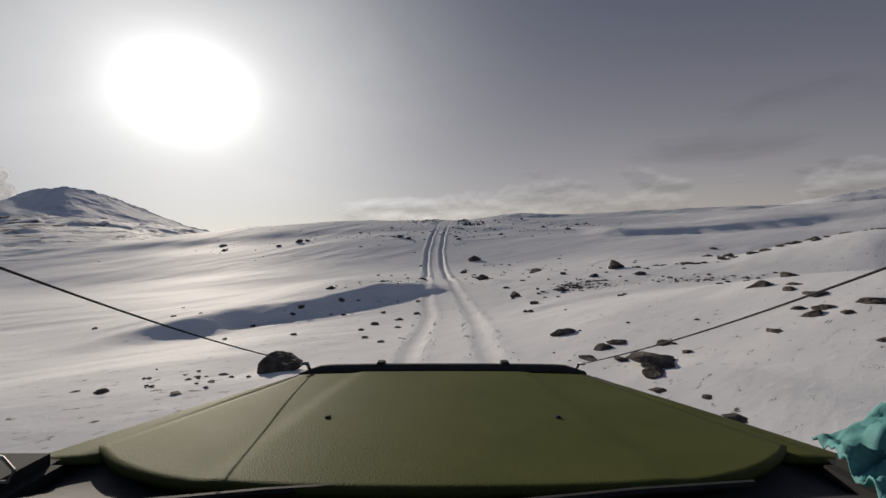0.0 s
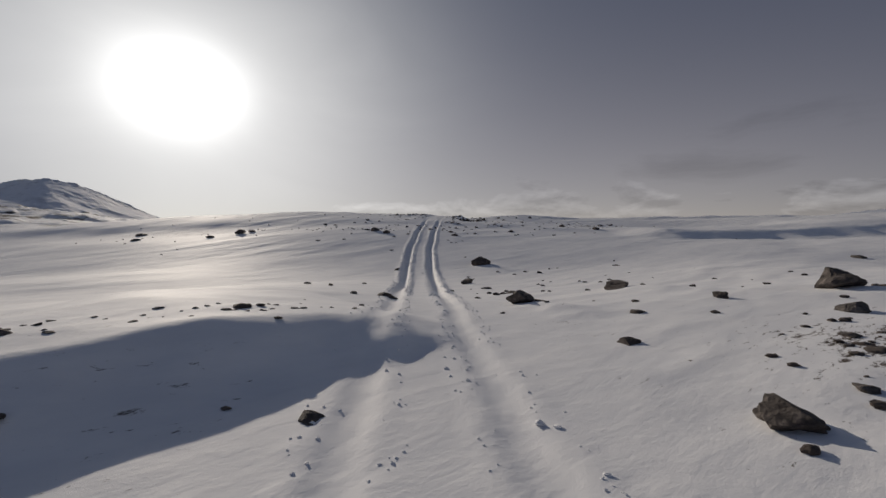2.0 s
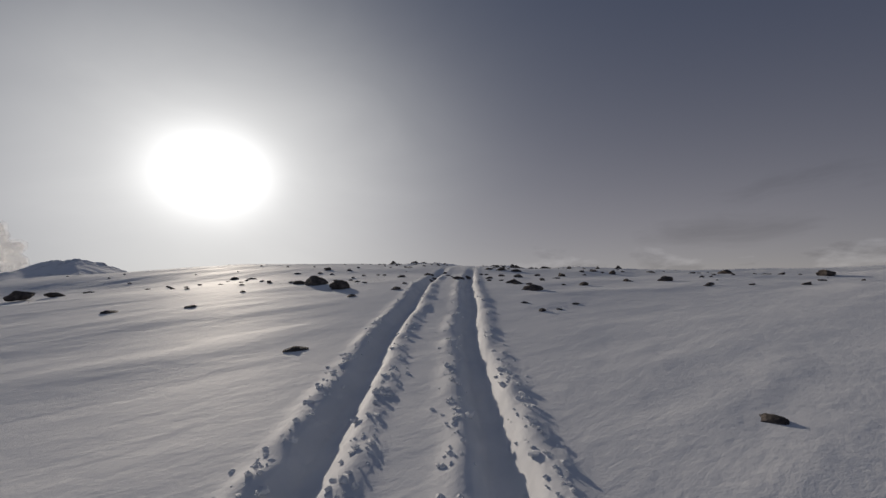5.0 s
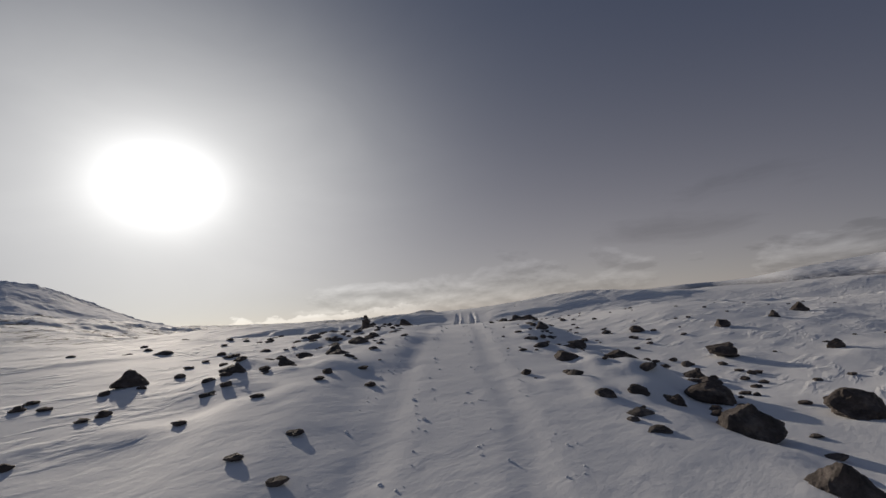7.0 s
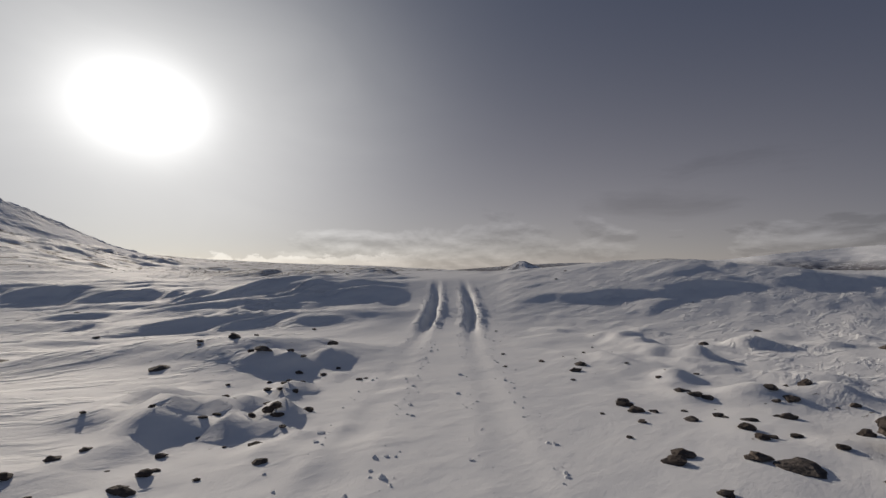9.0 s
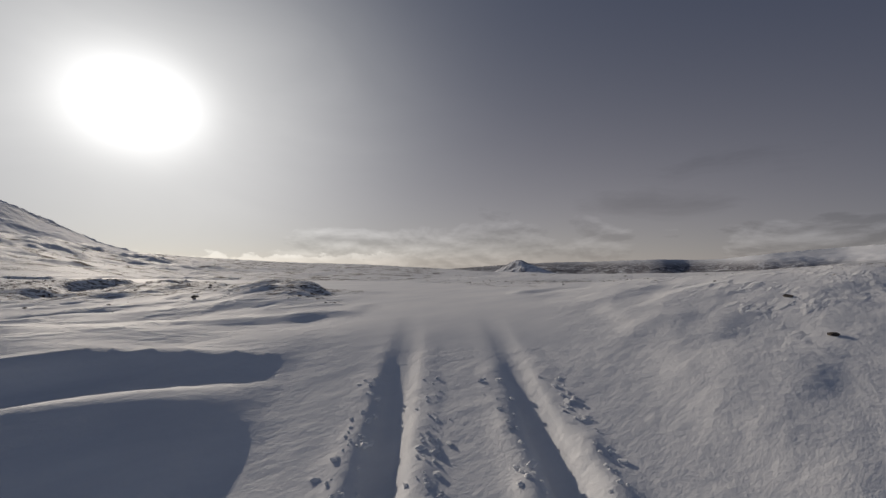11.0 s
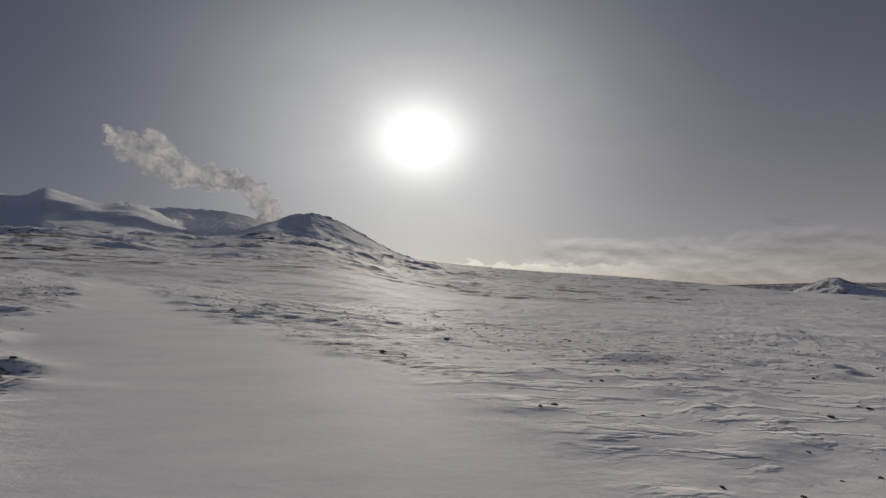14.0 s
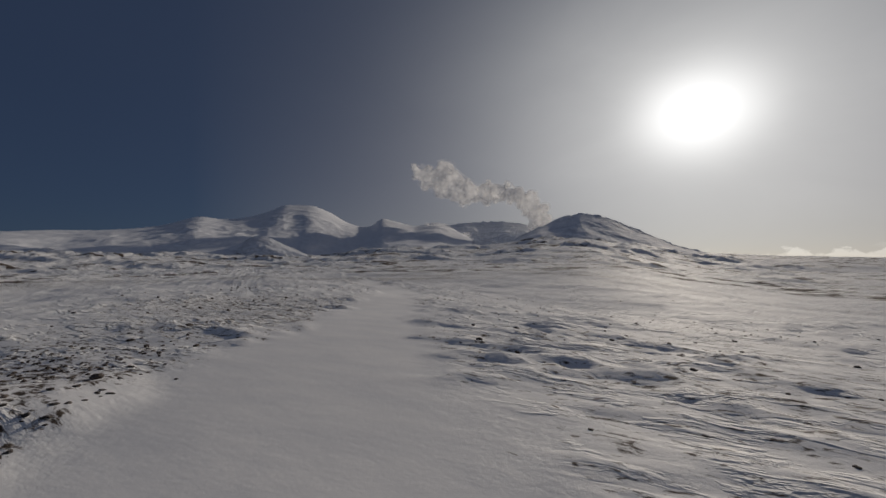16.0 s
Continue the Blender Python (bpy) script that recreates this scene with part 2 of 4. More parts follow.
def steam_material(name, clear):
    """Steam thins out from shell to shell."""
    m, n = material(name)
    place = n.add("ShaderNodeNewGeometry").outputs["Position"]
    body = n.add("ShaderNodeMixShader", in_0=0.6, in_1=n.add("ShaderNodeBsdfDiffuse", in_Color=(0.98, 0.98, 0.98, 1)), in_2=n.add("ShaderNodeBsdfTranslucent", in_Color=(0.99, 0.99, 0.99, 1)))
    thin = n.ramp(n.noise(place, 0.011, 5.0, 0.6), [(0.38, max(0.0, clear - 0.22)), (0.64, min(1.0, clear + 0.3))])
    n.add("ShaderNodeOutputMaterial", in_0=n.add("ShaderNodeMixShader", in_0=thin, in_1=body, in_2=n.add("ShaderNodeBsdfTransparent")))
    return m


SNOW, ROCK = snow_material(), rock_material()
CONE_SNOW = mountain_material("scree_and_snow", 0.17, (0.36, 0.37, 0.42), 0.2, 0.45, 1.0, (-49.2, 2300))
# the massif's rock is paled, which puts distance haze into its colour
MASSIF_SNOW = mountain_material("snowy_massif", -0.3, (0.5, 0.5, 0.53), 0.25, 0.25)
FAR_LAND = mountain_material("dark_far_land", 0.30, (0.13, 0.125, 0.14), 0.1, 0.3, 0.5, None, (0.0, 60.0))
KNOLL_SCREE = mountain_material("dark_cinder", 0.12, (0.32, 0.32, 0.345), 0.3, 0.3)
PEAK_ROCK = mountain_material("dark_peak_rock", 0.2, (0.2, 0.2, 0.23), 0.12, 0.4, 0.5)
PAINT = paint_material()
BLACK_TRIM = plain_material("black_trim", (0.045, 0.045, 0.047), 0.7, Specular_IOR_Level=0.2)
RUBBER = plain_material("tyre_rubber", (0.022, 0.022, 0.022), 0.85)
STEEL = plain_material("steel", (0.35, 0.35, 0.36), 0.35, Metallic=1.0)
DASH = plain_material("dashboard_plastic", (0.04, 0.037, 0.042), 0.5, bump=0.3)
# grey of the cable; on the louvre slats it paints in their reflected light
GREY_PLASTIC = plain_material("grey_cable_and_slat_sheen", (0.16, 0.165, 0.16), 0.45)
CORD = plain_material("braided_cord", (0.03, 0.03, 0.032), 0.8, scale=80)
CLOTH = plain_material("turquoise_cloth", (0.12, 0.36, 0.36), 0.75, scale=18)
STEAM = [steam_material("white_steam", 0.22), steam_material("thinning_steam", 0.72), steam_material("wisps_of_steam", 0.88)]

# ---- the lie of the land ----
PROFILE_Y = np.array([-60, -8, 0, 4, 10, 15, 20, 25, 30, 36, 40, 44, 52, 58, 61, 64, 68, 74, 82, 90, 97, 104, 109, 114, 119, 126, 134, 141, 155])
PROFILE_Z = np.array([1.6, 0.9, 0.02, -0.5, -1.05, -1.47, -1.55, -1.72, -2.12, -2.2, -1.95, -1.4, -0.35, 0.35, 0.8, 1.45, 1.95, 2.35, 2.55, 2.5, 2.2, 2.1, 2.65, 3.25, 3.48, 3.52, 3.15, 2.6, 1.2])
# angle of height of the far land by bearing
FAR_AZ = np.array([-180, -125, -110, -100, -88, -80, -74, -62, -58, -54, -48, -41, -36, -29, -21, -10, 0, 8, 20, 30, 40, 60, 110, 180])
FAR_EL = np.array([0, 1.4, 2.2, 2.3, 1.9, 2.0, 2.8, 2.5, 2.9, 3.3, 2.9, 1.9, 0.95, 0.4, -0.05, -0.4, -0.9, -1.4, -1.5, -1.2, -0.7, -0.6, -0.3, 0])
# mounds and hollows: centre x, y, height, half length, half width, bearing of the long axis
MOUNDS = [(-30, 74, 1.7, 26, 13, 84), (-12.5, 92.5, 0.25, 3, 2.5, 20), (-6.5, 6.0, 0.35, 4, 2.5, 20), (8.5, 25, 0.15, 9, 5, 40), (13, 34, 0.7, 12, 8, 60),
          (-14, 56, 0.75, 16, 8, 80), (15, 72, -1.0, 18, 10, 80), (30, 66, -1.2, 18, 16, 80), (45, 92, -0.9, 18, 16, 0), (-22, 36, 0.5, 10, 5, 70), (8.5, 9.5, 1.35, 6.5, 6.5, 90), (21, 24, 2.2, 6.5, 6, 90),
          (-9.9, 98.0, 0.3, 2.2, 1.3, 50), (-12, 110.5, 0.3, 4.5, 1.6, 60), (-12, 104.5, 0.2, 5, 1.0, 70), (-16, 106, 0.25, 6, 1.0, 62), (-12.5, 97.5, 0.45, 2.4, 1.1, 72),
          (8, 117, 1.1, 9, 6, 80), (-8.5, 28, 0.7, 7, 5, 0), (-9.8, 133.6, 0.2, 1.6, 0.7, 50), (-21, 119, -0.3, 6, 5, 30),
          (3, 83, 0.45, 6, 4, 60), (7, 93, 0.5, 6, 3, 70), (-17, 84, -0.4, 8, 7, 0)]
TRACK_X = np.array([0.6, 0, -0.41, -0.9, -1.4, -2.35, -3.05, -4.3, -5.34, -5.97, -6.4, -6.75, -6.85, -6.8, -6.7, -6.4, -6.15, -6.2, -6.3])
TRACK_Y = np.array([-8, 0, 3.7, 8.4, 14.9, 20.9, 25.8, 34.3, 41.6, 47.4, 54, 63, 80, 88, 97, 104, 109, 113, 117])
# the smooth lane goes on to the left after the second bank
LANE = [(-6.2, 109), (-5.95, 116), (-6.6, 119.4), (-8.5, 122.2), (-11.0, 124.6), (-14.4, 126.0), (-18, 126.6), (-22, 127.4), (-28.5, 130.0), (-38, 133.2), (-55, 138.4), (-75, 140.5), (-101, 146)]
# banks that drop steeply on the near side: from x, y to x, y; height, steep width, length of the back slope
BANKS = [((-12.5, 10.0), (-3.2, 23.8), 0.65, 2.0, 9.0), ((-8.8, 115.2), (-11.9, 121.8), 0.35, 0.8, 4.0), ((13, 57), (48, 63), 0.8, 4.0, 14.0), ((-34, 108.5), (-8.4, 109.2), 0.32, 1.0, 5.0), ((-4.2, 107.9), (9.5, 110.8), 0.28, 0.8, 6.0), ((9.0, 111.2), (22, 114), 0.26, 0.8, 6.0),
         ((-18.6, 116.5), (-20.9, 125.4), 0.34, 0.7, 4.0), ((-15.6, 117.0), (-18.0, 124.6), 0.22, 0.6, 2.0), ((-14.4, 118.0), (-16.2, 124.0), 0.16, 0.5, 1.5),
         ((-8.5, 64), (-8.8, 84), 0.12, 1.2, 1.8), ((-3.3, 92), (-2.9, 66), -0.35, 1.3, 7.0)]


def smooth_profile(v, a, b):
    n = np.clip(np.searchsorted(a, v) - 1, 0, len(a) - 2)
    d = np.gradient(b, a)
    h = a[n + 1] - a[n]
    u = np.clip((v - a[n]) / h, 0, 1)
    return ((1 + 2 * u) * b[n] + u * h * d[n]) * (1 - u) ** 2 + (b[n + 1] * (3 - 2 * u) - (1 - u) * h * d[n + 1]) * u * u


def ramp(v, a, b):
    u = np.clip((v - a) / (b - a), 0, 1)
    return u * u * (3 - 2 * u)


def soft_floor(v, lo):
    return lo + 0.5 * (v - lo + np.sqrt((v - lo) ** 2 + 0.03))


def hashed(i, j, seed):
    q = np.sin(i * 127.1 + j * 311.7 + seed * 74.7) * 43758.5453
    return q - np.floor(q)


def value_noise(u, v, seed):
    i, j = np.floor(u), np.floor(v)
    a, b = u - i, v - j
    a, b = a * a * a * (a * (a * 6 - 15) + 10), b * b * b * (b * (b * 6 - 15) + 10)
    lo = hashed(i, j, seed) * (1 - a) + hashed(i + 1, j, seed) * a
    hi = hashed(i, j + 1, seed) * (1 - a) + hashed(i + 1, j + 1, seed) * a
    return (lo * (1 - b) + hi * b) * 2 - 1


def fractal(u, v, seed, octaves=4, gain=0.5):
    total, size = 0, 1.0
    for n in range(octaves):
        total = total + size * value_noise(u * 2**n + 17.3 * n, v * 2**n - 9.1 * n, seed + n)
        size *= gain
    return total


def base_height(x, y):
    """The smooth lie of the land, without drifts and ruts."""
    x, y = np.asarray(x, float), np.asarray(y, float)
    z = smooth_profile(np.clip(y, -59.9, 149.9), PROFILE_Y, PROFILE_Z)
    for cx, cy, h, a, b, bearing in MOUNDS:
        s, c = math.sin(radians(bearing)), math.cos(radians(bearing))
        u, v = (x - cx) * s + (y - cy) * c, (x - cx) * c - (y - cy) * s
        z = z + h * np.exp(-((u / a) ** 2) - (v / b) ** 2)
    for (x0, y0), (x1, y1), h, steep, back in BANKS:
        length = math.hypot(x1 - x0, y1 - y0)
        u, v = ((x - x0) * (x1 - x0) + (y - y0) * (y1 - y0)) / length, ((y - y0) * (x1 - x0) - (x - x0) * (y1 - y0)) / length
        v = v + 0.2 * np.sin(u * 0.9) + 0.2 * np.sin(u * 1.7 + 1) + 0.3 * fractal(x / 1.7, y / 1.7, 91, 3) + 0.5 * fractal(x / 5, y / 5, 92, 2)
        z = z + h * ramp(v, -steep, 0) * (1 - ramp(v, 0.3, back)) * ramp(u, -0.5, 4.5) * np.clip((length - u) / (0.25 * length), 0, 1) ** 0.65
    # the wide country round about
    ex, ey = x + 8, y - 110
    r = np.hypot(ex, ey)
    az = np.degrees(np.arctan2(ex, ey))
    ahead = ramp(az, -48, -24) * (1 - ramp(az, 62, 110))
    fall = -0.046 * ahead + 0.002 * (1 - ahead)
    rise = np.tan(np.radians(np.interp(az, FAR_AZ, FAR_EL)))
    far = fall * np.minimum(r, 700) * (1 - ramp(r, 700, 2600)) + r * rise * ramp(r, 250, 2600 - 1200 * (1 - ahead)) + 2.2
    out = ramp(np.maximum(np.maximum(y - 138, -20 - y) / 70, np.maximum(np.abs(x + 5) - 45, 0) / 90), 0, 1)
    z = z * (1 - out) + far * out
    return z + out * 0.0035 * r * fractal(x / 160, y / 160, 5, 4) * (1 - 0.6 * ramp(r, 1500, 3000)) + 0.35 * ramp(np.abs(x + 5), 8, 40) * fractal(x / 21, y / 21, 9, 3)


def track_offset(x, y):
    return x - np.interp(y, TRACK_Y, TRACK_X)


def lane_distance(x, y):
    best = np.full(np.shape(x), 1e6)
    for (x0, y0), (x1, y1) in zip(LANE, LANE[1:]):
        dx, dy = x1 - x0, y1 - y0
        u = np.clip(((x - x0) * dx + (y - y0) * dy) / (dx * dx + dy * dy), 0, 1)
        best = np.minimum(best, np.hypot(x - x0 - u * dx, y - y0 - u * dy))
    return best + 0.8 * ramp(-x, 22, 32)


def smooth_shoulder(x, y):
    """One on the smooth snow at the outer side of the bend, after the second bank."""
    return ramp(x, -5, -3) * ramp(y, 104, 108) * (1 - ramp(y, 119, 123))


def ground_height(x, y):
    x, y = np.asarray(x, float), np.asarray(y, float)
    z = base_height(x, y)
    off = np.abs(track_offset(x, y))
    ragged = 0.7 * fractal(x / 1.9, y / 1.9, 97, 3)
    lane = np.where(y < 114, ramp(off, 1.5, 3.0), 1) * ramp(lane_distance(x, y) + ragged, 1.7, 2.9)
    # wind drifts lie along the wind, steep on the lee side
    along, across = x * 0.77 + y * 0.64, x * 0.64 - y * 0.77
    rough = 0.22 + 0.22 * ramp(-np.abs(y - 14), -9, -3) + 0.5 * np.maximum(ramp(y, 92, 114), ramp(y, 64, 74) * np.maximum(ramp(-x, 9.5, 13), 0.5 * ramp(x, -3, 1)))
    long_ridges = 0.7 + 1.1 * np.exp(-(((x + 17) / 12) ** 2) - ((y - 110) / 9) ** 2)
    drift = fractal(along / 5.5, across / 1.5 + 0.5 * fractal(along / 6, across / 6, 31, 2), 3, 3)
    fine = fractal(along / 1.2, across / 0.4, 41, 3)
    shade = 0.2 + 0.8 * ramp(fractal(x / 11, y / 11, 77, 2), -0.4, 0.5)
    near = 1 - ramp(np.hypot(x + 8, y - 80), 110, 200)
    z = z + near * lane * (0.16 * (1 - 0.55 * ramp(y, 112, 122)) * rough * long_ridges * soft_floor(drift, -0.25) + (0.016 + 0.05 * ramp(y, 100, 120) * (1 - 0.8 * smooth_shoulder(x, y))) * shade * soft_floor(fine, -0.3))
    z = z + near * lane * 0.05 * (1 - ramp(y, 64, 76)) * fractal(along / 9, across / 3.6, 39, 2) * ramp(np.abs(track_offset(x, y)), 1.5, 5)
    # crusted snow cut into sharp little crests beyond the second bank
    bend = 0.5 * fractal(along / 3, across / 3, 33, 2)
    crests = 0.0
    for size, much in ((0.8, 1.0), (0.42, 0.7)):
        crests = crests + much * (1 - np.abs(fractal(along / (2.6 * size), across / (0.95 * size) + bend, 43, 2))).clip(0, 1) ** 3
    crests = crests * ramp(fractal(x / 3.1, y / 3.1, 47, 3), -0.45, 0.35) * (1 - 0.9 * ramp(x, -9, -5) * (1 - ramp(y, 124, 134)))
    z = z + near * lane * 0.09 * ramp(y, 110, 122) * crests
    blades = (1 - np.abs(fractal(along / 4.5, across / 1.3 + bend, 57, 2))).clip(0, 1) ** 3
    z = z + near * lane * 0.26 * blades * np.exp(-(((x + 15) / 8) ** 2) - ((y - 107) / 5) ** 2)
    # broken ground far out
    reach = np.hypot(x + 8, y - 112)
    z = z + ramp(np.maximum(np.abs(x + 6) - 16, y - 124) - 14 * (1 - ramp(y, 60, 110)), 6, 50) * (1 - ramp(reach, 500, 1000)) * (0.22 + 0.0012 * reach) * np.maximum(fractal(along / 15, across / 5.5, 49, 4, 0.6), -0.25) * ramp(lane_distance(x, y), 1.5, 4)
    hummock = np.maximum(fractal(x / 1.5, y / 1.3, 67, 3), 0) ** 1.5 * (np.exp(-(((y - 97) / 7) ** 2)) + 0.9 * np.exp(-(((off - 3.0) / 1.3) ** 2)) * ramp(y, 66, 70) * (1 - ramp(y, 82, 88))) * (0.3 + 0.7 * np.maximum(ramp(x, -7, -4), 1 - ramp(y, 84, 88))) * (0.35 + 0.65 * ramp(off, 2.2, 4.5))
    z = z + 0.22 * lane * near * hummock
    rubble = 1.5 * np.exp(-(((x + 9.3) / 1.3) ** 2) - ((y - 95) / 3.2) ** 2) + 0.5 * np.exp(-(((off - 2.9) / 1.1) ** 2)) * ramp(y, 66, 72) * (1 - ramp(y, 82, 88))
    z = z + 0.2 * rubble * np.maximum(fractal(x / 0.8, y / 0.8, 83, 3, 0.6), -0.1)
    # ruts
    wander = 0.045 * fractal(y / 2.3, y * 0 + 2, 51, 3)
    deep = 0.035 - 0.022 * ramp(y, 62, 68) * (1 - ramp(y, 98, 103)) + 0.125 * ramp(y, 22, 38) * (1 - ramp(y, 57, 65)) + 0.17 * ramp(y, 102, 105) * (1 - ramp(y, 106, 113)) - 0.035 * ramp(y, 110, 115)
    for side in (-0.78, 0.78):
        d = np.abs(track_offset(x, y) - side - wander)
        crumb = np.maximum(1 + 0.9 * fractal(x / 0.24, y / 0.34, 61, 3), 0)
        z = z - deep * (1 - ramp(d, 0.11, 0.21)) + deep * 0.27 * crumb * np.exp(-(((d - 0.36) / 0.12) ** 2))
    return z

# ---- makers ----
def mesh_object(name, bm, mat, parent=None, smooth=False):
    data = bpy.data.meshes.new(name)
    bm.to_mesh(data)
    bm.free()
    data.materials.append(mat)
    if smooth:
        data.shade_smooth()
    ob = new(name, data)
    if parent is not None:
        ob.parent = parent
    return ob


def part(name, bm, mat, parent, label="", smooth=False):
    ob = mesh_object(name, bm, mat, parent, smooth)
    return tagged(ob, label) if label else ob


def grid_mesh(name, px, py, pz, mat, smooth=True):
    """One sheet from arrays of rows and columns."""
    rows, cols = px.shape
    data = bpy.data.meshes.new(name)
    data.vertices.add(rows * cols)
    data.vertices.foreach_set("co", np.stack([px, py, pz], -1).astype(np.float32).ravel())
    i = (np.arange(rows - 1)[:, None] * cols + np.arange(cols - 1)[None]).ravel()
    quads = np.stack([i, i + 1, i + cols + 1, i + cols], -1).astype(np.int32)
    data.loops.add(quads.size)
    data.loops.foreach_set("vertex_index", quads.ravel())
    data.polygons.add(len(quads))
    data.polygons.foreach_set("loop_start", np.arange(0, quads.size, 4, dtype=np.int32))
    data.update(calc_edges=True)
    data.materials.append(mat)
    if smooth:
        data.shade_smooth()
    return new(name, data)


def axis(lo, hi, step, growth, reach):
    """Even steps from lo to hi, then ever wider ones out to the reach on both sides."""
    out, d, at = [], step, 0.0
    while at < reach:
        d *= growth
        at += d
        out.append(at)
    out = np.array(out)
    return np.concatenate([lo - out[::-1], np.arange(lo, hi, step), hi + out])


# ---- ground ----
BIG_ROCKS = [(-10.2, 90.4, 1.0), (-3.8, 84.2, 1.25), (-2.0, 92.7, 0.95), (-1.35, 41.6, 1.3), (3.25, 29.5, 1.25), (7.4, 25.9, 0.95), (-0.35, 26.0, 0.9),
             (-3.9, 7.2, 0.85), (1.1, 18.3, 0.7), (-1.2, 69.6, 0.85), (-12.0, 70.3, 0.5), (-13.3, 93.6, 1.4), (2.22, 6.09, 0.79), (-2.0, 34.9, 0.55)]


def drift_height(x, y):
    z = ground_height(x, y)
    for rx, ry, size in BIG_ROCKS:
        u, v = (x - rx) * 0.6 - (y - ry) * 0.8, (x - rx) * 0.8 + (y - ry) * 0.6
        z = z + 0.13 * size * np.exp(-(((u - 0.9 * size) / (1.5 * size)) ** 2) - (v / (0.5 * size)) ** 2) - 0.07 * size * np.exp(-((u + 0.3 * size) ** 2 + v * v) / (0.7 * size) ** 2)
    return z


def scour(x, y):
    """How far the wind has bared the grit."""
    patch = fractal(x / 9, y / 9, 88, 3)
    value = 0.1 * patch
    # the grit patch at (-13, 120.3) also puts shade into the snow's colour
    for cx, cy, a, b, much in ((4.3, 20.5, 1.6, 1.8, 0.5), (9.6, 20.2, 2.5, 1.2, 0.4), (7.5, 119, 6, 6, 0.62), (-19, 120.5, 6.5, 3.4, 0.62), (-13, 120.3, 2.6, 2.4, 0.6), (-10.4, 118.6, 1.3, 2.4, 0.6), (0.9, 125.8, 5.4, 4.4, 0.66), (-20.7, 124.2, 1.5, 0.8, 1.0), (-17.3, 123.6, 1.0, 0.6, 0.9), (-15.3, 123.2, 0.8, 0.5, 0.8), (-12, 97, 7, 6, 0.26), (13, 72, 6, 4, 0.5), (-11, 57, 6, 3, 0.4),
                               (-5, 80, 6, 4, 0.3), (-20, 138, 22, 10, 0.18), (2, 94, 6, 5, 0.28), (-35, 60, 14, 5, 0.4), (-34, 125, 16, 8, 0.22), (6, 134, 14, 7, 0.12)):
        value = value + much * np.exp(-(((x - cx) / a) ** 2) - ((y - cy) / b) ** 2)
    lane = lane_distance(x, y) + 0.7 * fractal(x / 1.9, y / 1.9, 97, 3)
    value = value + 0.3 * ramp(y, 112, 118) * np.exp(-(((lane - 3.1) / 0.7) ** 2)) * ramp(fractal(x / 5, y / 5, 19, 2), -0.1, 0.4)
    r = np.hypot(x + 8, y - 115)
    value = value + 0.25 * (1 - 0.45 * ramp(x, -12, -2)) * ramp(y, 113, 124) * (1 - ramp(r, 60, 160)) + (1 - 0.75 * ramp(x, -25, 12) * ramp(y, 100, 130)) * ramp(r, 40, 160) * (0.44 + 0.35 * fractal(x / 60, y / 60, 93, 3))
    return np.clip(value, 0, 0.6) * ramp(np.abs(track_offset(x, y)) + 9 * (y > 117), 1.3, 2.4) * ramp(lane, 1.6, 2.8)


YONDER = len(axis(0, 0, 0.18, 1.032, 4700)) // 2
gx, gy = np.meshgrid(np.concatenate([axis(-26, -8.4, 0.18, 1.032, 4700)[:-YONDER], np.arange(-8.4, 1.8, 0.09), axis(1.8, 12, 0.18, 1.032, 4700)[YONDER:]]), axis(-5, 143, 0.18, 1.032, 4700))
ground = grid_mesh("ground", gx, gy, drift_height(gx, gy), SNOW)
flag = ground.data.attributes.new("scour", "FLOAT", "POINT")
flag.data.foreach_set("value", scour(gx, gy).astype(np.float32).ravel())
flag = ground.data.attributes.new("far", "FLOAT", "POINT")
flag.data.foreach_set("value", ramp(np.hypot(gx + 8, gy - 90), 80, 260).astype(np.float32).ravel())
flag = ground.data.attributes.new("packed", "FLOAT", "POINT")
flag.data.foreach_set("value", (1 - ramp(np.minimum(np.abs(track_offset(gx, gy)) + 9, lane_distance(gx, gy) + 9 * (gy < 112)), 1.3, 2.6) * (0.4 + 0.6 * ramp(gy, 88, 104))).astype(np.float32).ravel())
flag = ground.data.attributes.new("crusted", "FLOAT", "POINT")
flag.data.foreach_set("value", (np.maximum(ramp(gy, 106, 120) * (1 - 0.8 * smooth_shoulder(gx, gy)), ramp(gy, 62, 74) * np.maximum(ramp(-gx, 9, 12), 0.6 * ramp(gx, -3, 0))) * ramp(lane_distance(gx, gy), 2.0, 3.2) * (1 - 0.7 * ramp(np.hypot(gx + 8, gy - 120), 60, 200))).astype(np.float32).ravel())
tagged(ground, "wind-packed snow with drifts, tyre ruts and bared lava grit", "snow", kind="structure")


def on_ground(x, y):
    return float(drift_height(np.array([x]), np.array([y]))[0])


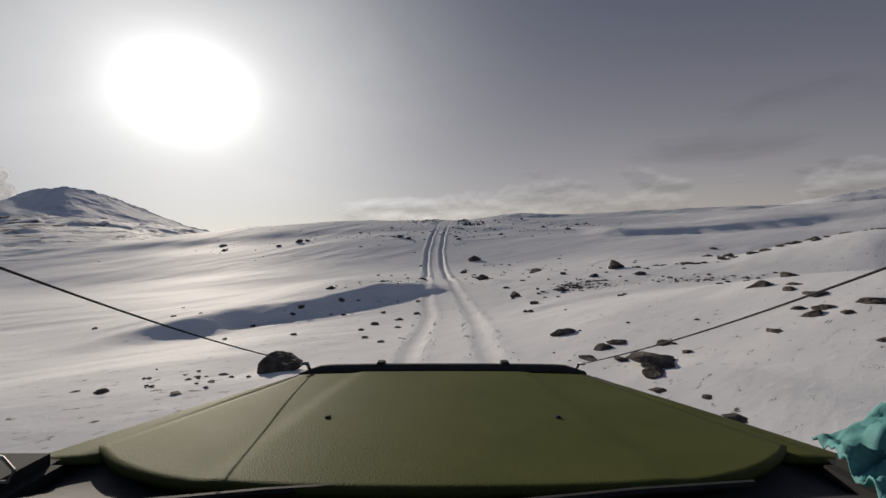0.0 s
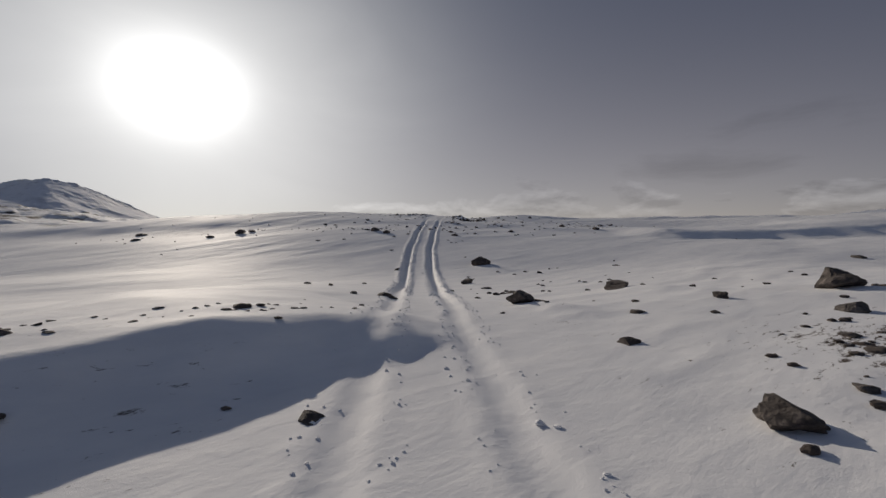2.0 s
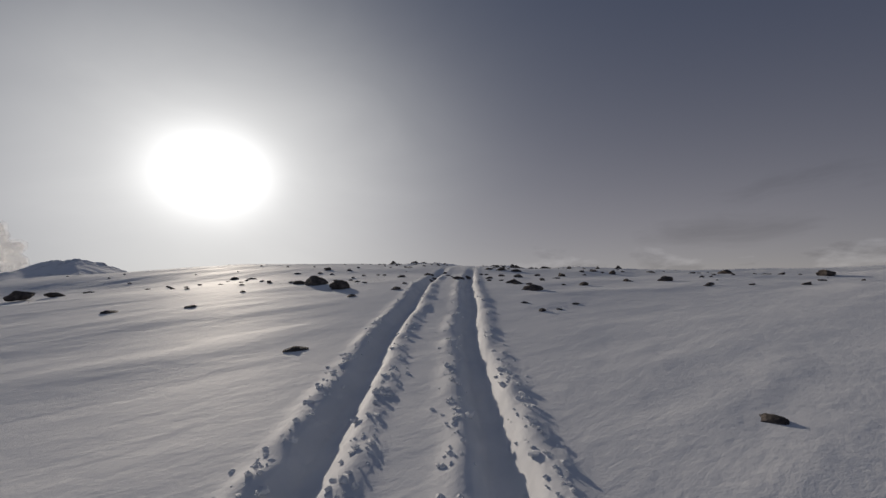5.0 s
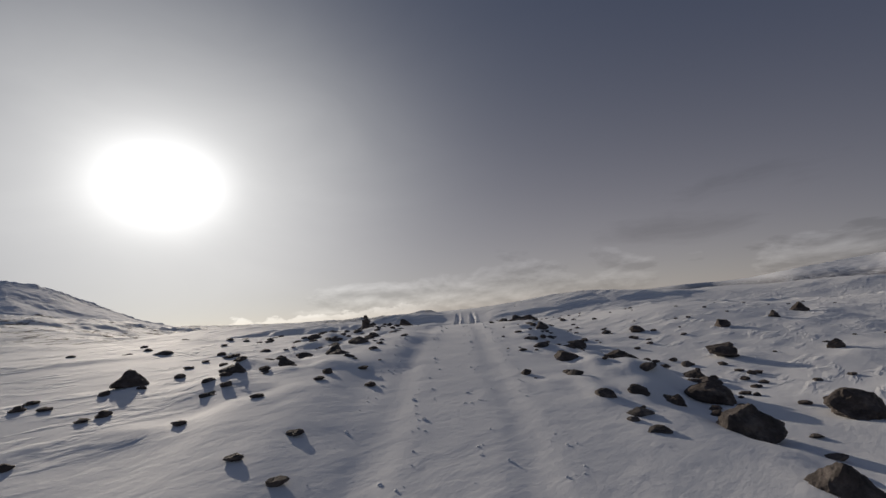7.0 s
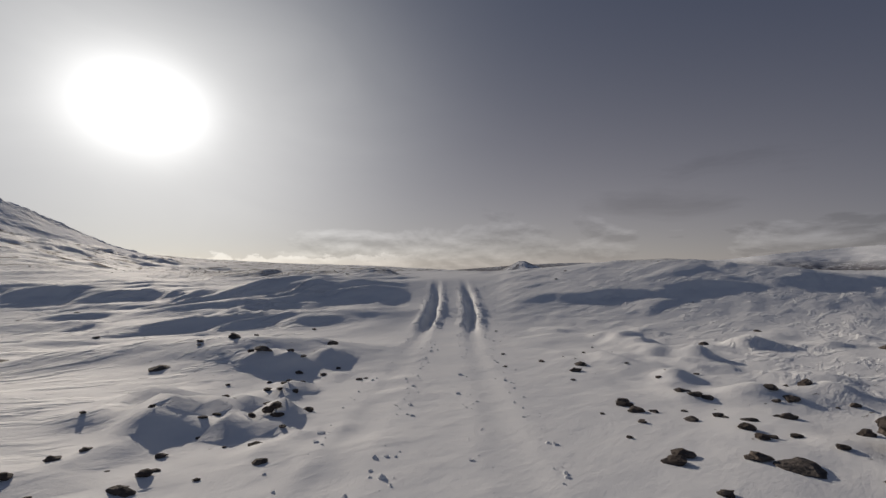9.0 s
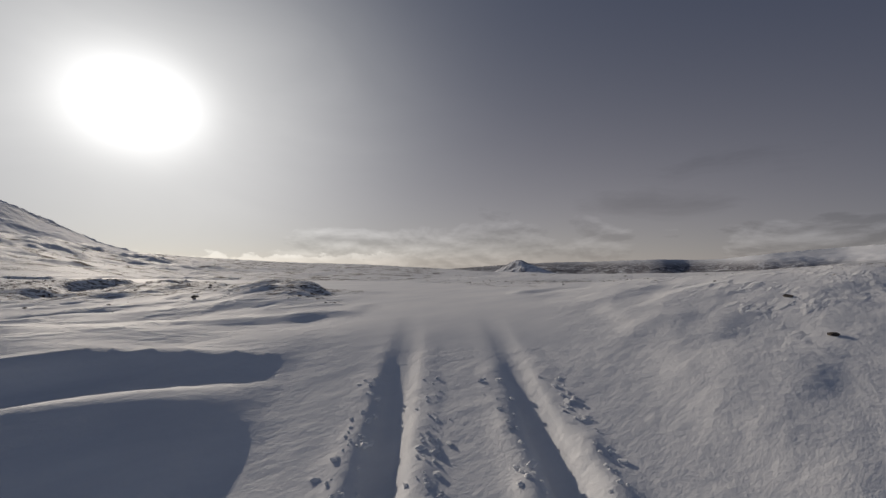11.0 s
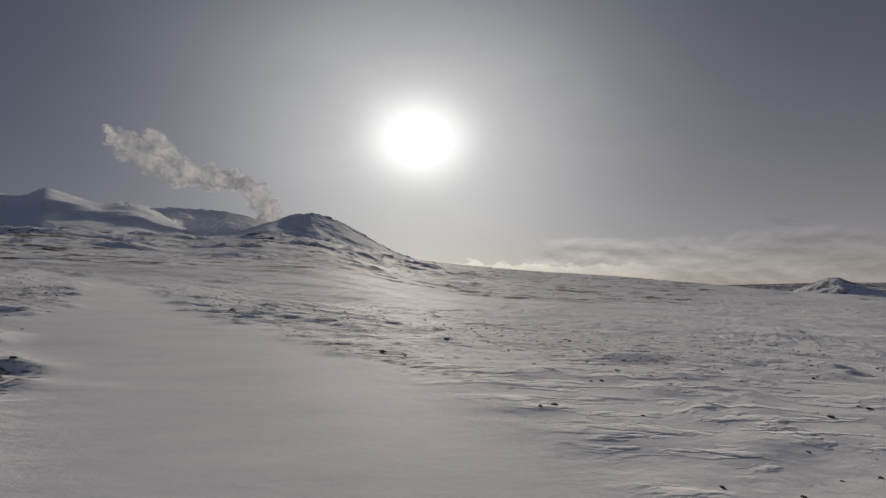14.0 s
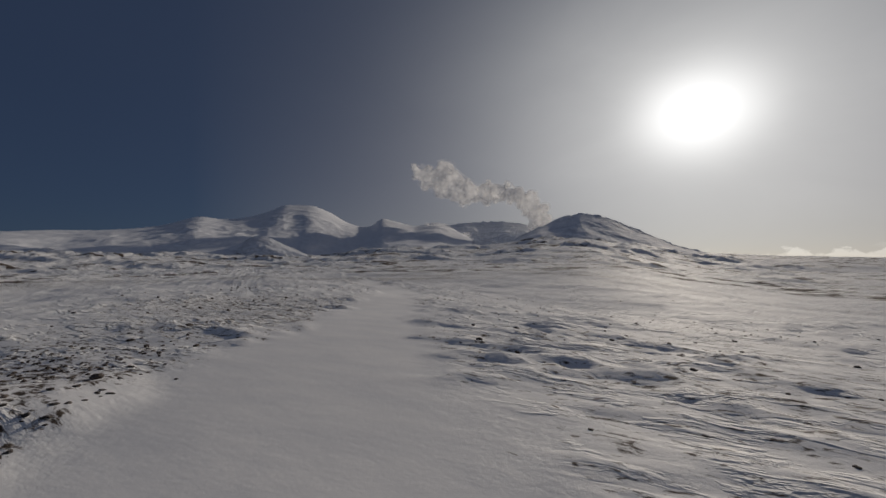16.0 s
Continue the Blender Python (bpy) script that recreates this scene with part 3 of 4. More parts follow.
# ---- far mountains ----
def range_mesh(name, skyline, distance, depth, mat, seed, ribbing=0.12, flare=1.0, ragged=0.03):
    """A ridge whose skyline is given as bearing and angle of height, seen from the middle of the drive."""
    bearings, heights = np.array(skyline, float).T
    a = np.radians(np.linspace(bearings[0], bearings[-1], 420))
    crest = np.radians(smooth_profile(np.degrees(a), bearings, heights))
    u = np.concatenate([np.linspace(-1, 0.1, 150), np.linspace(0.15, 1, 20)])
    aa, uu = np.meshgrid(a, u, indexing="ij")
    r = distance + depth * uu + 0.05 * distance * fractal(aa * 9, aa * 0, seed + 3, 2)[:, :1]
    px, py = -8 + r * np.sin(aa), 110 + r * np.cos(aa)
    top = 5 + (distance + 0.05 * distance * fractal(aa * 9, aa * 0, seed + 3, 2)[:, :1]) * np.tan(crest)[:, None]
    low = base_height(px, py) - 12
    shape = np.maximum(1 - np.abs(uu) ** 0.95, 0) ** flare
    # spurs and gullies run down the slope and break up into smaller ones
    s = aa * distance
    bend = 60 * fractal(s / 300, r / 300, seed + 7, 3)
    spurs = 0.0
    for size, much in ((230, 0.7), (105, 0.5), (47, 0.32), (21, 0.2)):
        spurs = spurs + much * (0.75 - 1.7 * np.abs(value_noise((s + bend) / size, r / (size * 2.4), seed + size)))
    rough = fractal(px / 120, py / 120, seed, 5, 0.55)
    slope = shape * (1 - shape) ** 1.4 * 5
    pz = low + np.maximum(top - low, 0) * (shape + ribbing * slope * (0.30 * spurs + 0.22 * rough)) + 1.5 * rough * np.minimum(shape * 2, 1) * (1 - shape ** 3) + ragged * 60 * fractal(px / 26, py / 26, seed + 1, 3, 0.6) * shape ** 5
    return grid_mesh(name, px, py, pz, mat)


cone = range_mesh("cinder_cone", [(-61, 1), (-57, 3.6), (-55, 4.6), (-53.7, 5.1), (-51.2, 6.1), (-49.8, 6.35), (-48.2, 6.35), (-46.4, 5.9), (-44.4, 4.95), (-42.8, 4.15), (-41.3, 3.4), (-40, 2.7), (-38.4, 1.9), (-36, 1.1), (-33, 0.0), (-30, -1)], 2300, 620, CONE_SNOW, 11, 0.06, 1.1, 0.07)
tagged(cone, "grey scree cinder cone thinly covered with snow", "mountain", kind="structure")
rim = range_mesh("crater_rim", [(-74, 3.0), (-71, 4.6), (-69.2, 4.8), (-67.5, 5.4), (-66, 5.6), (-62.3, 5.85), (-59, 5.8), (-57, 5.5), (-54.8, 5.0), (-52, 3.9), (-50, 2)], 2750, 600, KNOLL_SCREE, 23, 0.12, 1.0, 0.06)
tagged(rim, "flat dark crater rim dusted with snow", "mountain", kind="structure")
massif = range_mesh("snow_massif", [(-135, 3.2), (-124, 3.7), (-113.7, 4.1), (-109.8, 4.4), (-105.3, 4.6), (-100.2, 5.4), (-96.9, 6.4), (-94.5, 6.2), (-92, 6.5), (-89.4, 7.3), (-87.6, 8.1), (-86.2, 8.2), (-83.3, 7.9), (-81.8, 7.2), (-79.7, 6.0), (-76.7, 5.6), (-75.2, 6.5), (-73.7, 6.2), (-70.7, 5.5), (-68, 5.9), (-66, 5.4), (-63, 3.5)], 3200, 2000, MASSIF_SNOW, 37, 0.032, 0.98)
tagged(massif, "broad snow-covered massif with dark rock ribs", "mountain", kind="structure")
knoll = range_mesh("cinder_knoll", [(-96.5, 1.6), (-94.5, 2.4), (-92, 3.5), (-90.3, 4.3), (-89.3, 4.2), (-88.1, 3.7), (-86, 2.6), (-84, 1.7)], 1300, 120, KNOLL_SCREE, 41, 0.25, 1.0)
tagged(knoll, "small dark cinder knoll below the massif", "hill", kind="structure")


def foothills():
    """Hummocky snow that climbs to the foot of the cone and the massif."""
    a, r = np.meshgrid(np.radians(np.linspace(-128, -20, 620)), 230 * 1.0165 ** np.arange(130), indexing="ij")
    px, py = -8 + r * np.sin(a), 110 + r * np.cos(a)
    edge = ramp(np.degrees(a), -128, -118) * (1 - ramp(np.degrees(a), -30, -20)) * ramp(r, 240, 420) * (1 - ramp(r, 1600, 1900))
    along, across = px * 0.77 + py * 0.64, px * 0.64 - py * 0.77
    lumps = fractal(along / 110, across / 60, 71, 6, 0.6)
    gullies = 1 - 2 * np.abs(fractal(px / 140, py / 140, 73, 4, 0.55))
    pz = base_height(px, py) - 3 + edge * (3 + 0.0055 * r * lumps + 0.003 * r * gullies)
    hills = grid_mesh("foothills", px, py, pz, SNOW)
    for name, value in (("scour", np.clip(0.36 + 0.3 * fractal(px / 90, py / 90, 75, 3), 0, 0.56)), ("far", np.ones(px.shape))):
        hills.data.attributes.new(name, "FLOAT", "POINT").data.foreach_set("value", value.astype(np.float32).ravel())
    tagged(hills, "hummocky snowfield rising to the volcano", "snow", kind="structure")


foothills()
lands = range_mesh("far_hills", [(-12, -1.6), (-4, -1.3), (2, -0.9), (7, -0.5), (9.5, -0.3), (14, -0.05), (20, 0.1), (27, 0.38), (33, 0.4), (39, 1.1), (46, 1.75), (55, 1.9), (66, 1.4), (80, 0.9), (95, 0.2)], 3900, 900, FAR_LAND, 53, 0.1)
tagged(lands, "far dark hills streaked with snow", "hills", kind="structure")
peak = range_mesh("far_peak", [(6.2, -1.9), (7.4, -1.3), (8.9, -0.45), (10.2, 0.25), (10.8, 0.3), (12.2, -0.25), (13.8, -0.85), (15.4, -1.4), (17.2, -2.0)], 2600, 260, PEAK_ROCK, 59, 0.4)
tagged(peak, "small pointed far peak with snowy flanks", "mountain", kind="structure")


# ---- rocks ----
def rock_bmesh(seed, flat, fine=4):
    rng = random.Random(seed)
    bm = bmesh.new()
    bmesh.ops.create_icosphere(bm, subdivisions=fine, radius=0.5)
    cuts = [(Vector((rng.gauss(0, 1), rng.gauss(0, 1), rng.gauss(0.2, 0.8))).normalized(), rng.uniform(0.2, 0.4)) for _ in range(12)]
    shift = Vector((rng.uniform(-50, 50), rng.uniform(-50, 50), rng.uniform(-50, 50)))
    for v in bm.verts:
        p = v.co.copy()
        for n, d in cuts:
            over = p.dot(n) - d
            if over > 0:
                p -= n * over * 0.97
        p += p.normalized() * (0.07 * noise.noise(p * 2.6 + shift) - 0.06 * abs(noise.noise(p * 5.5 + shift)) + 0.03 * noise.noise(p * 15 + shift))
        broad = 1 + 0.9 * max(0.0, 0.1 - p.z)
        v.co = Vector((p.x * 1.1 * broad, p.y * broad, p.z * flat))
    return bm


ROCK_MESHES = []
for k in range(12):
    shaped = rock_bmesh(100 + k, (0.8, 0.62, 0.36)[k % 3])
    data = bpy.data.meshes.new("rock")
    shaped.to_mesh(data)
    shaped.free()
    data.materials.append(ROCK)
    data.shade_smooth()
    data.set_sharp_from_angle(angle=radians(24))
    ROCK_MESHES.append(data)

ROCK_FORMS = []
for k in range(12):
    shaped = rock_bmesh(100 + k, (0.8, 0.62, 0.36)[k % 3], 3)
    ROCK_FORMS.append((np.array([v.co for v in shaped.verts]), [[v.index for v in f.verts] for f in shaped.faces]))
    shaped.free()
LOOSE = []
rock_turn = random.Random(5)


def rock(x, y, size, form=None, label="dark lava rock half sunk in snow", lift=None, group="rocks in the snow"):
    form = rock_turn.choice((1, 2, 4, 5, 7, 8, 10, 11, 2, 5)) if form is None else form
    sink = ((0.2, 0.15, 0.06) if size > 0.75 else (0.14, 0.07, 0.0))[form % 3] * size if lift is None else lift
    place = Matrix.LocRotScale((x, y, on_ground(x, y) + sink), Euler((rock_turn.uniform(-0.25, 0.25), rock_turn.uniform(-0.25, 0.25), rock_turn.uniform(0, 6.28))), (size, size * rock_turn.uniform(0.75, 1.0), size * rock_turn.uniform(0.85, 1.1)))
    if group in ("track side rubble", "stones of the plain", "rocks of the crest") and size < 0.42 or group == "slab debris" and size < 0.25:
        LOOSE.append((form, place))
        return None
    ob = new("boulder" if size > 0.75 else "rock", ROCK_MESHES[form])
    ob.matrix_basis = place
    return tagged(ob, label, "rock", group)


for n, (x, y, size) in enumerate(BIG_ROCKS):
    if n != 11:
        rock(x, y, size, (0, 4, 7, 9, 1)[n % 5] if n not in (3, 4, 8, 12) else {3: 10, 8: 4}.get(n, 2), "large angular dark lava boulder standing in snow", 0.18 * size if n in (3, 2) else None)

HOLLOW = [(-2.9, 12.7, 0.32), (-3.8, 13.5, 0.47), (-3.2, 14.5, 0.37),
          (-2.8, 15.7, 0.30), (1.6, 15.8, 0.45), (-7.4, 15.9, 0.35), (-6.3, 17.4, 0.40), (-3.2, 18.5, 0.35), (-5.7, 15.8, 0.25), (-4.2, 16.2, 0.27), (-7.4, 19.1, 0.42), (-7.5, 15.4, 0.35), (7.8, 22.7, 0.6), (3.2, 19.0, 0.55), (0.8, 21.3, 0.44), (-5.4, 21.2, 0.4),
          (7.7, 22.6, 0.60), (5.5, 23.0, 0.59), (1.9, 23.8, 0.40), (4.3, 25.2, 0.46), (0.15, 26.1, 0.55), (-4.26, 26.9, 0.62), (14.9, 28.0, 0.69), (-0.3, 30.0, 0.5), (-0.9, 29.3, 0.35)]
SLOPE = [(-6.96, 29.8, 0.28), (-8.05, 30.3, 0.5), (-5.17, 26.7, 0.26), (-1.1, 32.5, 0.46), (16.3, 33.4, 0.83), (1.9, 38.5, 0.39), (1.2, 39.1, 0.38), (6.6, 40.3, 0.45), (20.4, 40.9, 0.79), (-6.5, 40.4, 0.45),
         (-2.4, 44.3, 0.3), (-8.2, 47.0, 0.42), (-13.3, 51.1, 0.37), (-10.1, 54.2, 0.8), (-9.0, 52.3, 0.4), (-7.9, 53.6, 0.35), (-15.4, 50.7, 0.5), (-28.1, 55.1, 0.9), (-4.1, 55.6, 0.5), (-3.6, 53.6, 0.62), (-4.3, 63.3, 0.7), (-3.5, 62.7, 0.6), (-4.0, 51.0, 0.25), (-3.7, 50.0, 0.22), (-3.3, 50.2, 0.2), (-2.8, 50.9, 0.26), (0.3, 57.1, 0.48), (1.9, 57.6, 0.7), (5.5, 63.7, 0.45), (2.0, 54.6, 0.35), (-1.7, 55.1, 0.4), (11.7, 63.6, 0.8), (-8.9, 58.8, 0.45), (-11.4, 55.4, 0.9), (-12.3, 56.1, 0.6), (-26.0, 56.8, 1.2),
         (-25.2, 57.8, 0.8), (-35.6, 54.4, 0.98), (-38.9, 59.0, 1.2), (3.8, 64.4, 0.7), (1.2, 62.5, 0.5), (8.7, 66.8, 0.85), (15.2, 74.2, 1.0), (13.6, 73.2, 0.6), (17.0, 75.5, 0.8)]
CREST = [(-9.3, 75.6, 0.37), (-8.5, 75.8, 0.47), (-9.7, 73.8, 0.52), (-10.6, 72.0, 0.5), (-10.3, 69.7, 0.4), (-10.4, 70.4, 0.32), (-10.0, 70.8, 0.22), (-8.6, 77.0, 0.3), (-8.5, 76.3, 0.3), (-8.6, 82.7, 0.42), (-11.3, 73.5, 0.5), (-13.5, 77.0, 0.44),
         (-3.1, 73.5, 0.75), (-4.5, 72.3, 0.6), (-3.4, 71.2, 0.34), (-2.8, 70.4, 0.86), (-3.6, 69.8, 0.35), (-0.6, 73.7, 0.8), (-1.7, 73.2, 0.35), (-3.3, 68.9, 0.79), (1.6, 77.3, 0.65), (6.6, 80.7, 0.6), (-2.1, 72.2, 0.48), (-4.1, 75.9, 0.27),
         (-4.2, 77.9, 0.38), (-3.5, 75.4, 0.7), (-0.9, 77.6, 0.57), (-4.1, 80.3, 0.4), (-4.6, 80.8, 0.15), (-4.2, 89.7, 0.35), (-15.8, 77.5, 0.5), (-14.8, 78.3, 0.4), (4.4, 79.0, 0.4), (-12.9, 84.9, 0.4), (-11.7, 85.8, 0.25), (2.2, 74.0, 0.5),
         (4.5, 71.8, 0.5), (-13.8, 87.0, 0.24), (-9.6, 86.6, 0.5), (-11.5, 89.6, 0.2), (-3.8, 90.9, 0.35)]
PLAIN = [(-3.6, 92.5, 0.4), (-19.1, 92.5, 0.8), (-2.0, 94.6, 0.3), (-10.0, 96.8, 0.4), (-9.1, 98.2, 0.3), (-10.9, 97.6, 0.3), (-3.9, 97.3, 0.25), (4.5, 99.5, 0.45), (0.2, 100.1, 0.3),
         (3.6, 102.7, 0.3), (-12.9, 101.4, 0.45), (-11.4, 96.0, 0.4), (0.6, 114.0, 0.25), (2.3, 124.1, 0.3), (-33.5, 128.0, 0.25)]
for spread in (HOLLOW, SLOPE, CREST, PLAIN):
    for x, y, size in spread:
        low = spread is CREST and x < -7
        rock(x, y, size, rock_turn.choice((2, 5, 8, 11) if low else (0, 1, 4, 7, 10, 3)) if spread is CREST else None, lift=-0.07 * size if low else None)


SLABS = [(5.82, 9.78, 0.7), (6.95, 10.56, 0.49), (6.28, 9.35, 0.38), (5.89, 8.91, 0.42), (5.86, 8.21, 0.54), (5.05, 7.23, 0.48), (5.38, 7.41, 0.43), (4.25, 6.76, 0.33), (5.17, 7.59, 0.28), (5.95, 7.29, 0.54), (5.38, 6.92, 0.32), (4.85, 5.77, 0.25)]
STONES = [(2.12, 5.7, 0.36), (1.8, 7.16, 0.35), (1.48, 6.8, 0.33), (2.19, 7.43, 0.37), (1.93, 6.51, 0.31), (2.71, 7.0, 0.28), (1.9, 5.19, 0.22), (2.31, 4.8, 0.14), (2.3, 4.29, 0.32), (2.83, 6.48, 0.19), (1.52, 8.79, 0.59), (-4.52, 6.26, 0.34), (-4.67, 5.64, 0.4), (-5.2, 6.54, 0.22), (-4.97, 6.51, 0.2), (-4.62, 6.69, 0.2), (-5.35, 6.17, 0.16), (-4.95, 6.28, 0.2), (-4.81, 6.56, 0.18), (-6.06, 5.44, 0.18), (-5.7, 5.43, 0.3)]
for x, y, size in SLABS:
    rock(x, y, size, rock_turn.choice((2, 5, 8, 11)), "flat dark lava slab nearly buried in snow", -0.05 * size, "slab debris")
for x, y, size in STONES:
    rock(x, y, size, rock_turn.choice((2, 5, 8, 11)), "low brown lava stone half sunk in snow", 0.0 if x > 0 else -0.09 * size, "slab debris")

debris = random.Random(17)
for k in np.linspace(0, 1, 34):
    rock(9.3 + 11.5 * k + debris.gauss(0, 0.35), 25.9 - 0.8 * k + debris.gauss(0, 0.3), debris.uniform(0.2, 0.75), debris.choice((2, 5, 8, 11)), "dark lava stone along the crest of a snowbank", 0.0, "slab debris")
for _ in range(30):
    k = debris.random()
    rock(2.8 + 2.7 * k + debris.gauss(0, 0.25), 18.8 + 3.0 * k + debris.gauss(0, 0.45), debris.uniform(0.16, 0.42), debris.choice((2, 5, 8, 11)), "flat broken slab of brown lava crust on snow", group="slab debris")
for cx, cy, spread, count in ((-3.4, 90.8, 0.35, 7), (-3.6, 94.2, 0.6, 9), (-2.8, 94.7, 0.4, 5), (-1.4, 90.9, 0.15, 2), (-2.5, 89.6, 0.1, 2), (9.7, 102.0, 0.9, 9)):
    for _ in range(count):
        rock(debris.gauss(cx, spread), debris.gauss(cy, spread * 0.6), debris.uniform(0.1, 0.28), debris.choice((2, 5, 8, 11)), "flat lava slab frozen into the snow crust", group="slab debris")
for _ in range(4):
    rock(debris.gauss(9.6, 1.2), debris.gauss(20.2, 0.4), debris.uniform(0.2, 0.5), debris.choice((2, 5, 8, 11)), "flat broken slab of brown lava crust on snow", group="slab debris")

# rubble thrown up on both sides of the track over the crest, low stones on the wind-bared plain beside it
for side, count, near_off, far_off in ((-1, 46, 2.0, 4.6), (1, 40, 2.0, 5.5)):
    for _ in range(count):
        y = debris.uniform(70, 86) if side < 0 else debris.uniform(64, 86)
        off = near_off + (far_off - near_off) * debris.random() ** 1.6
        rock(float(np.interp(y, TRACK_Y, TRACK_X)) + side * off, y, debris.uniform(0.14, 0.5), debris.choice((0, 1, 2, 4, 5, 7, 10)), "dark lava rock in the snow ridge beside the track", None, "track side rubble")
for _ in range(70):
    rock(debris.uniform(-36, -11.5), debris.uniform(72, 106), debris.choice((0.18, 0.25, 0.3, 0.48)) * debris.uniform(0.8, 1.2), debris.choice((2, 5, 8, 11)), "low dark lava stone drifted over with snow", -0.01, "stones of the plain")
for _ in range(34):
    rock(debris.gauss(-4.2, 5.5) + debris.choice((-3.4, 3.4)), debris.gauss(60, 3.0), debris.uniform(0.2, 0.6), None, "dark lava rock on the crest of the snow slope", None, "rocks of the crest")

# stones bared along the inner edge of the lane, and where the first bank meets the track
for (x0, y0), (x1, y1), count in (((-9.3, 116.0), (-12.2, 122.4), 60), ((-14.4, 122.7), (-22.6, 124.8), 80), ((-3.6, 23.2), (-7.0, 19.0), 36)):
    for _ in range(count):
        k = debris.random()
        rock(x0 + (x1 - x0) * k + debris.gauss(-0.3, 0.4), y0 + (y1 - y0) * k + debris.gauss(0, 0.3), debris.uniform(0.05, 0.2 if y0 < 100 else 0.13), debris.choice((2, 5, 8, 11)), "", None, "track side rubble")


def loose_stones():
    """The small stones of the rubble, as one."""
    verts, faces = [], []
    for form, place in LOOSE:
        points, tris = ROCK_FORMS[form]
        faces += [[len(verts) + n for n in t] for t in tris]
        turned = np.array(place)
        verts += (points @ turned[:3, :3].T + turned[:3, 3]).tolist()
    data = bpy.data.meshes.new("rubble")
    data.from_pydata(verts, [], faces)
    data.materials.append(ROCK)
    data.shade_smooth()
    tagged(new("rubble", data), "small dark lava stones half buried in snow", "stones", kind="stuff")


loose_stones()


def snow_clods():
    """Crumbs of crusted snow thrown up along the ruts."""
    rng = random.Random(31)
    form = bmesh.new()
    bmesh.ops.create_icosphere(form, subdivisions=1, radius=0.5)
    unit, tris = [v.co.copy() for v in form.verts], [[v.index for v in f.verts] for f in form.faces]
    form.free()
    spots = []
    for _ in range(4200):
        y = rng.choice((rng.uniform(4, 27), rng.uniform(27, 64), rng.uniform(28, 50), rng.uniform(28, 46), rng.uniform(64, 104), rng.uniform(103, 111)))
        off = rng.choice((-0.78, 0.78)) + rng.choice((-1, 1)) * abs(rng.gauss(0.37, 0.09))
        spots.append((float(np.interp(y, TRACK_Y, TRACK_X)) + off, y, min(0.075, (0.022 if 27 < y < 60 or y > 102 else 0.016) * rng.lognormvariate(0.3, 0.5))))
    zs = drift_height(np.array([s[0] for s in spots]), np.array([s[1] for s in spots]))
    verts, faces = [], []
    for (x, y, size), z in zip(spots, zs):
        start, shift = len(verts), Vector((x * 9, y * 9, 0))
        for p in unit:
            q = p * size * (1 + 0.8 * noise.noise(p * 2.5 + shift))
            verts.append((x + q.x * 1.3, y + q.y * 1.3, z + q.z * 0.9 + 0.05 * size))
        faces += [[start + n for n in t] for t in tris]
    data = bpy.data.meshes.new("snow_clods")
    data.from_pydata(verts, [], faces)
    data.materials.append(SNOW)
    tagged(new("snow_clods", data), "small crumbs of crusted snow beside the ruts", "snow", kind="stuff")


snow_clods()


def cairn(x, y):
    """A pile of stones on two boulders, as walkers build it."""
    base = tagged(new("cairn"), "stacked dark stone cairn on two lava boulders", "cairn")
    base.matrix_basis = pose(x, y, on_ground(x, y))
    for dx, dy, z, size, form in ((-0.42, -0.05, 0.14, 1.0, 1), (0.42, 0.05, 0.22, 1.0, 0), (-0.1, 0.05, 0.42, 0.95, 0), (-0.05, 0.02, 0.78, 0.66, 1), (-0.1, 0.0, 0.98, 0.46, 2), (-0.08, 0.02, 1.1, 0.30, 1)):
        stone = new("stone", ROCK_MESHES[form])
        stone.parent = base
        stone.matrix_basis = Matrix.LocRotScale((dx, dy, z), Euler((0.1, -0.08, dx * 9 + z)), (size, size * 0.85, size))


cairn(-13.3, 93.6)


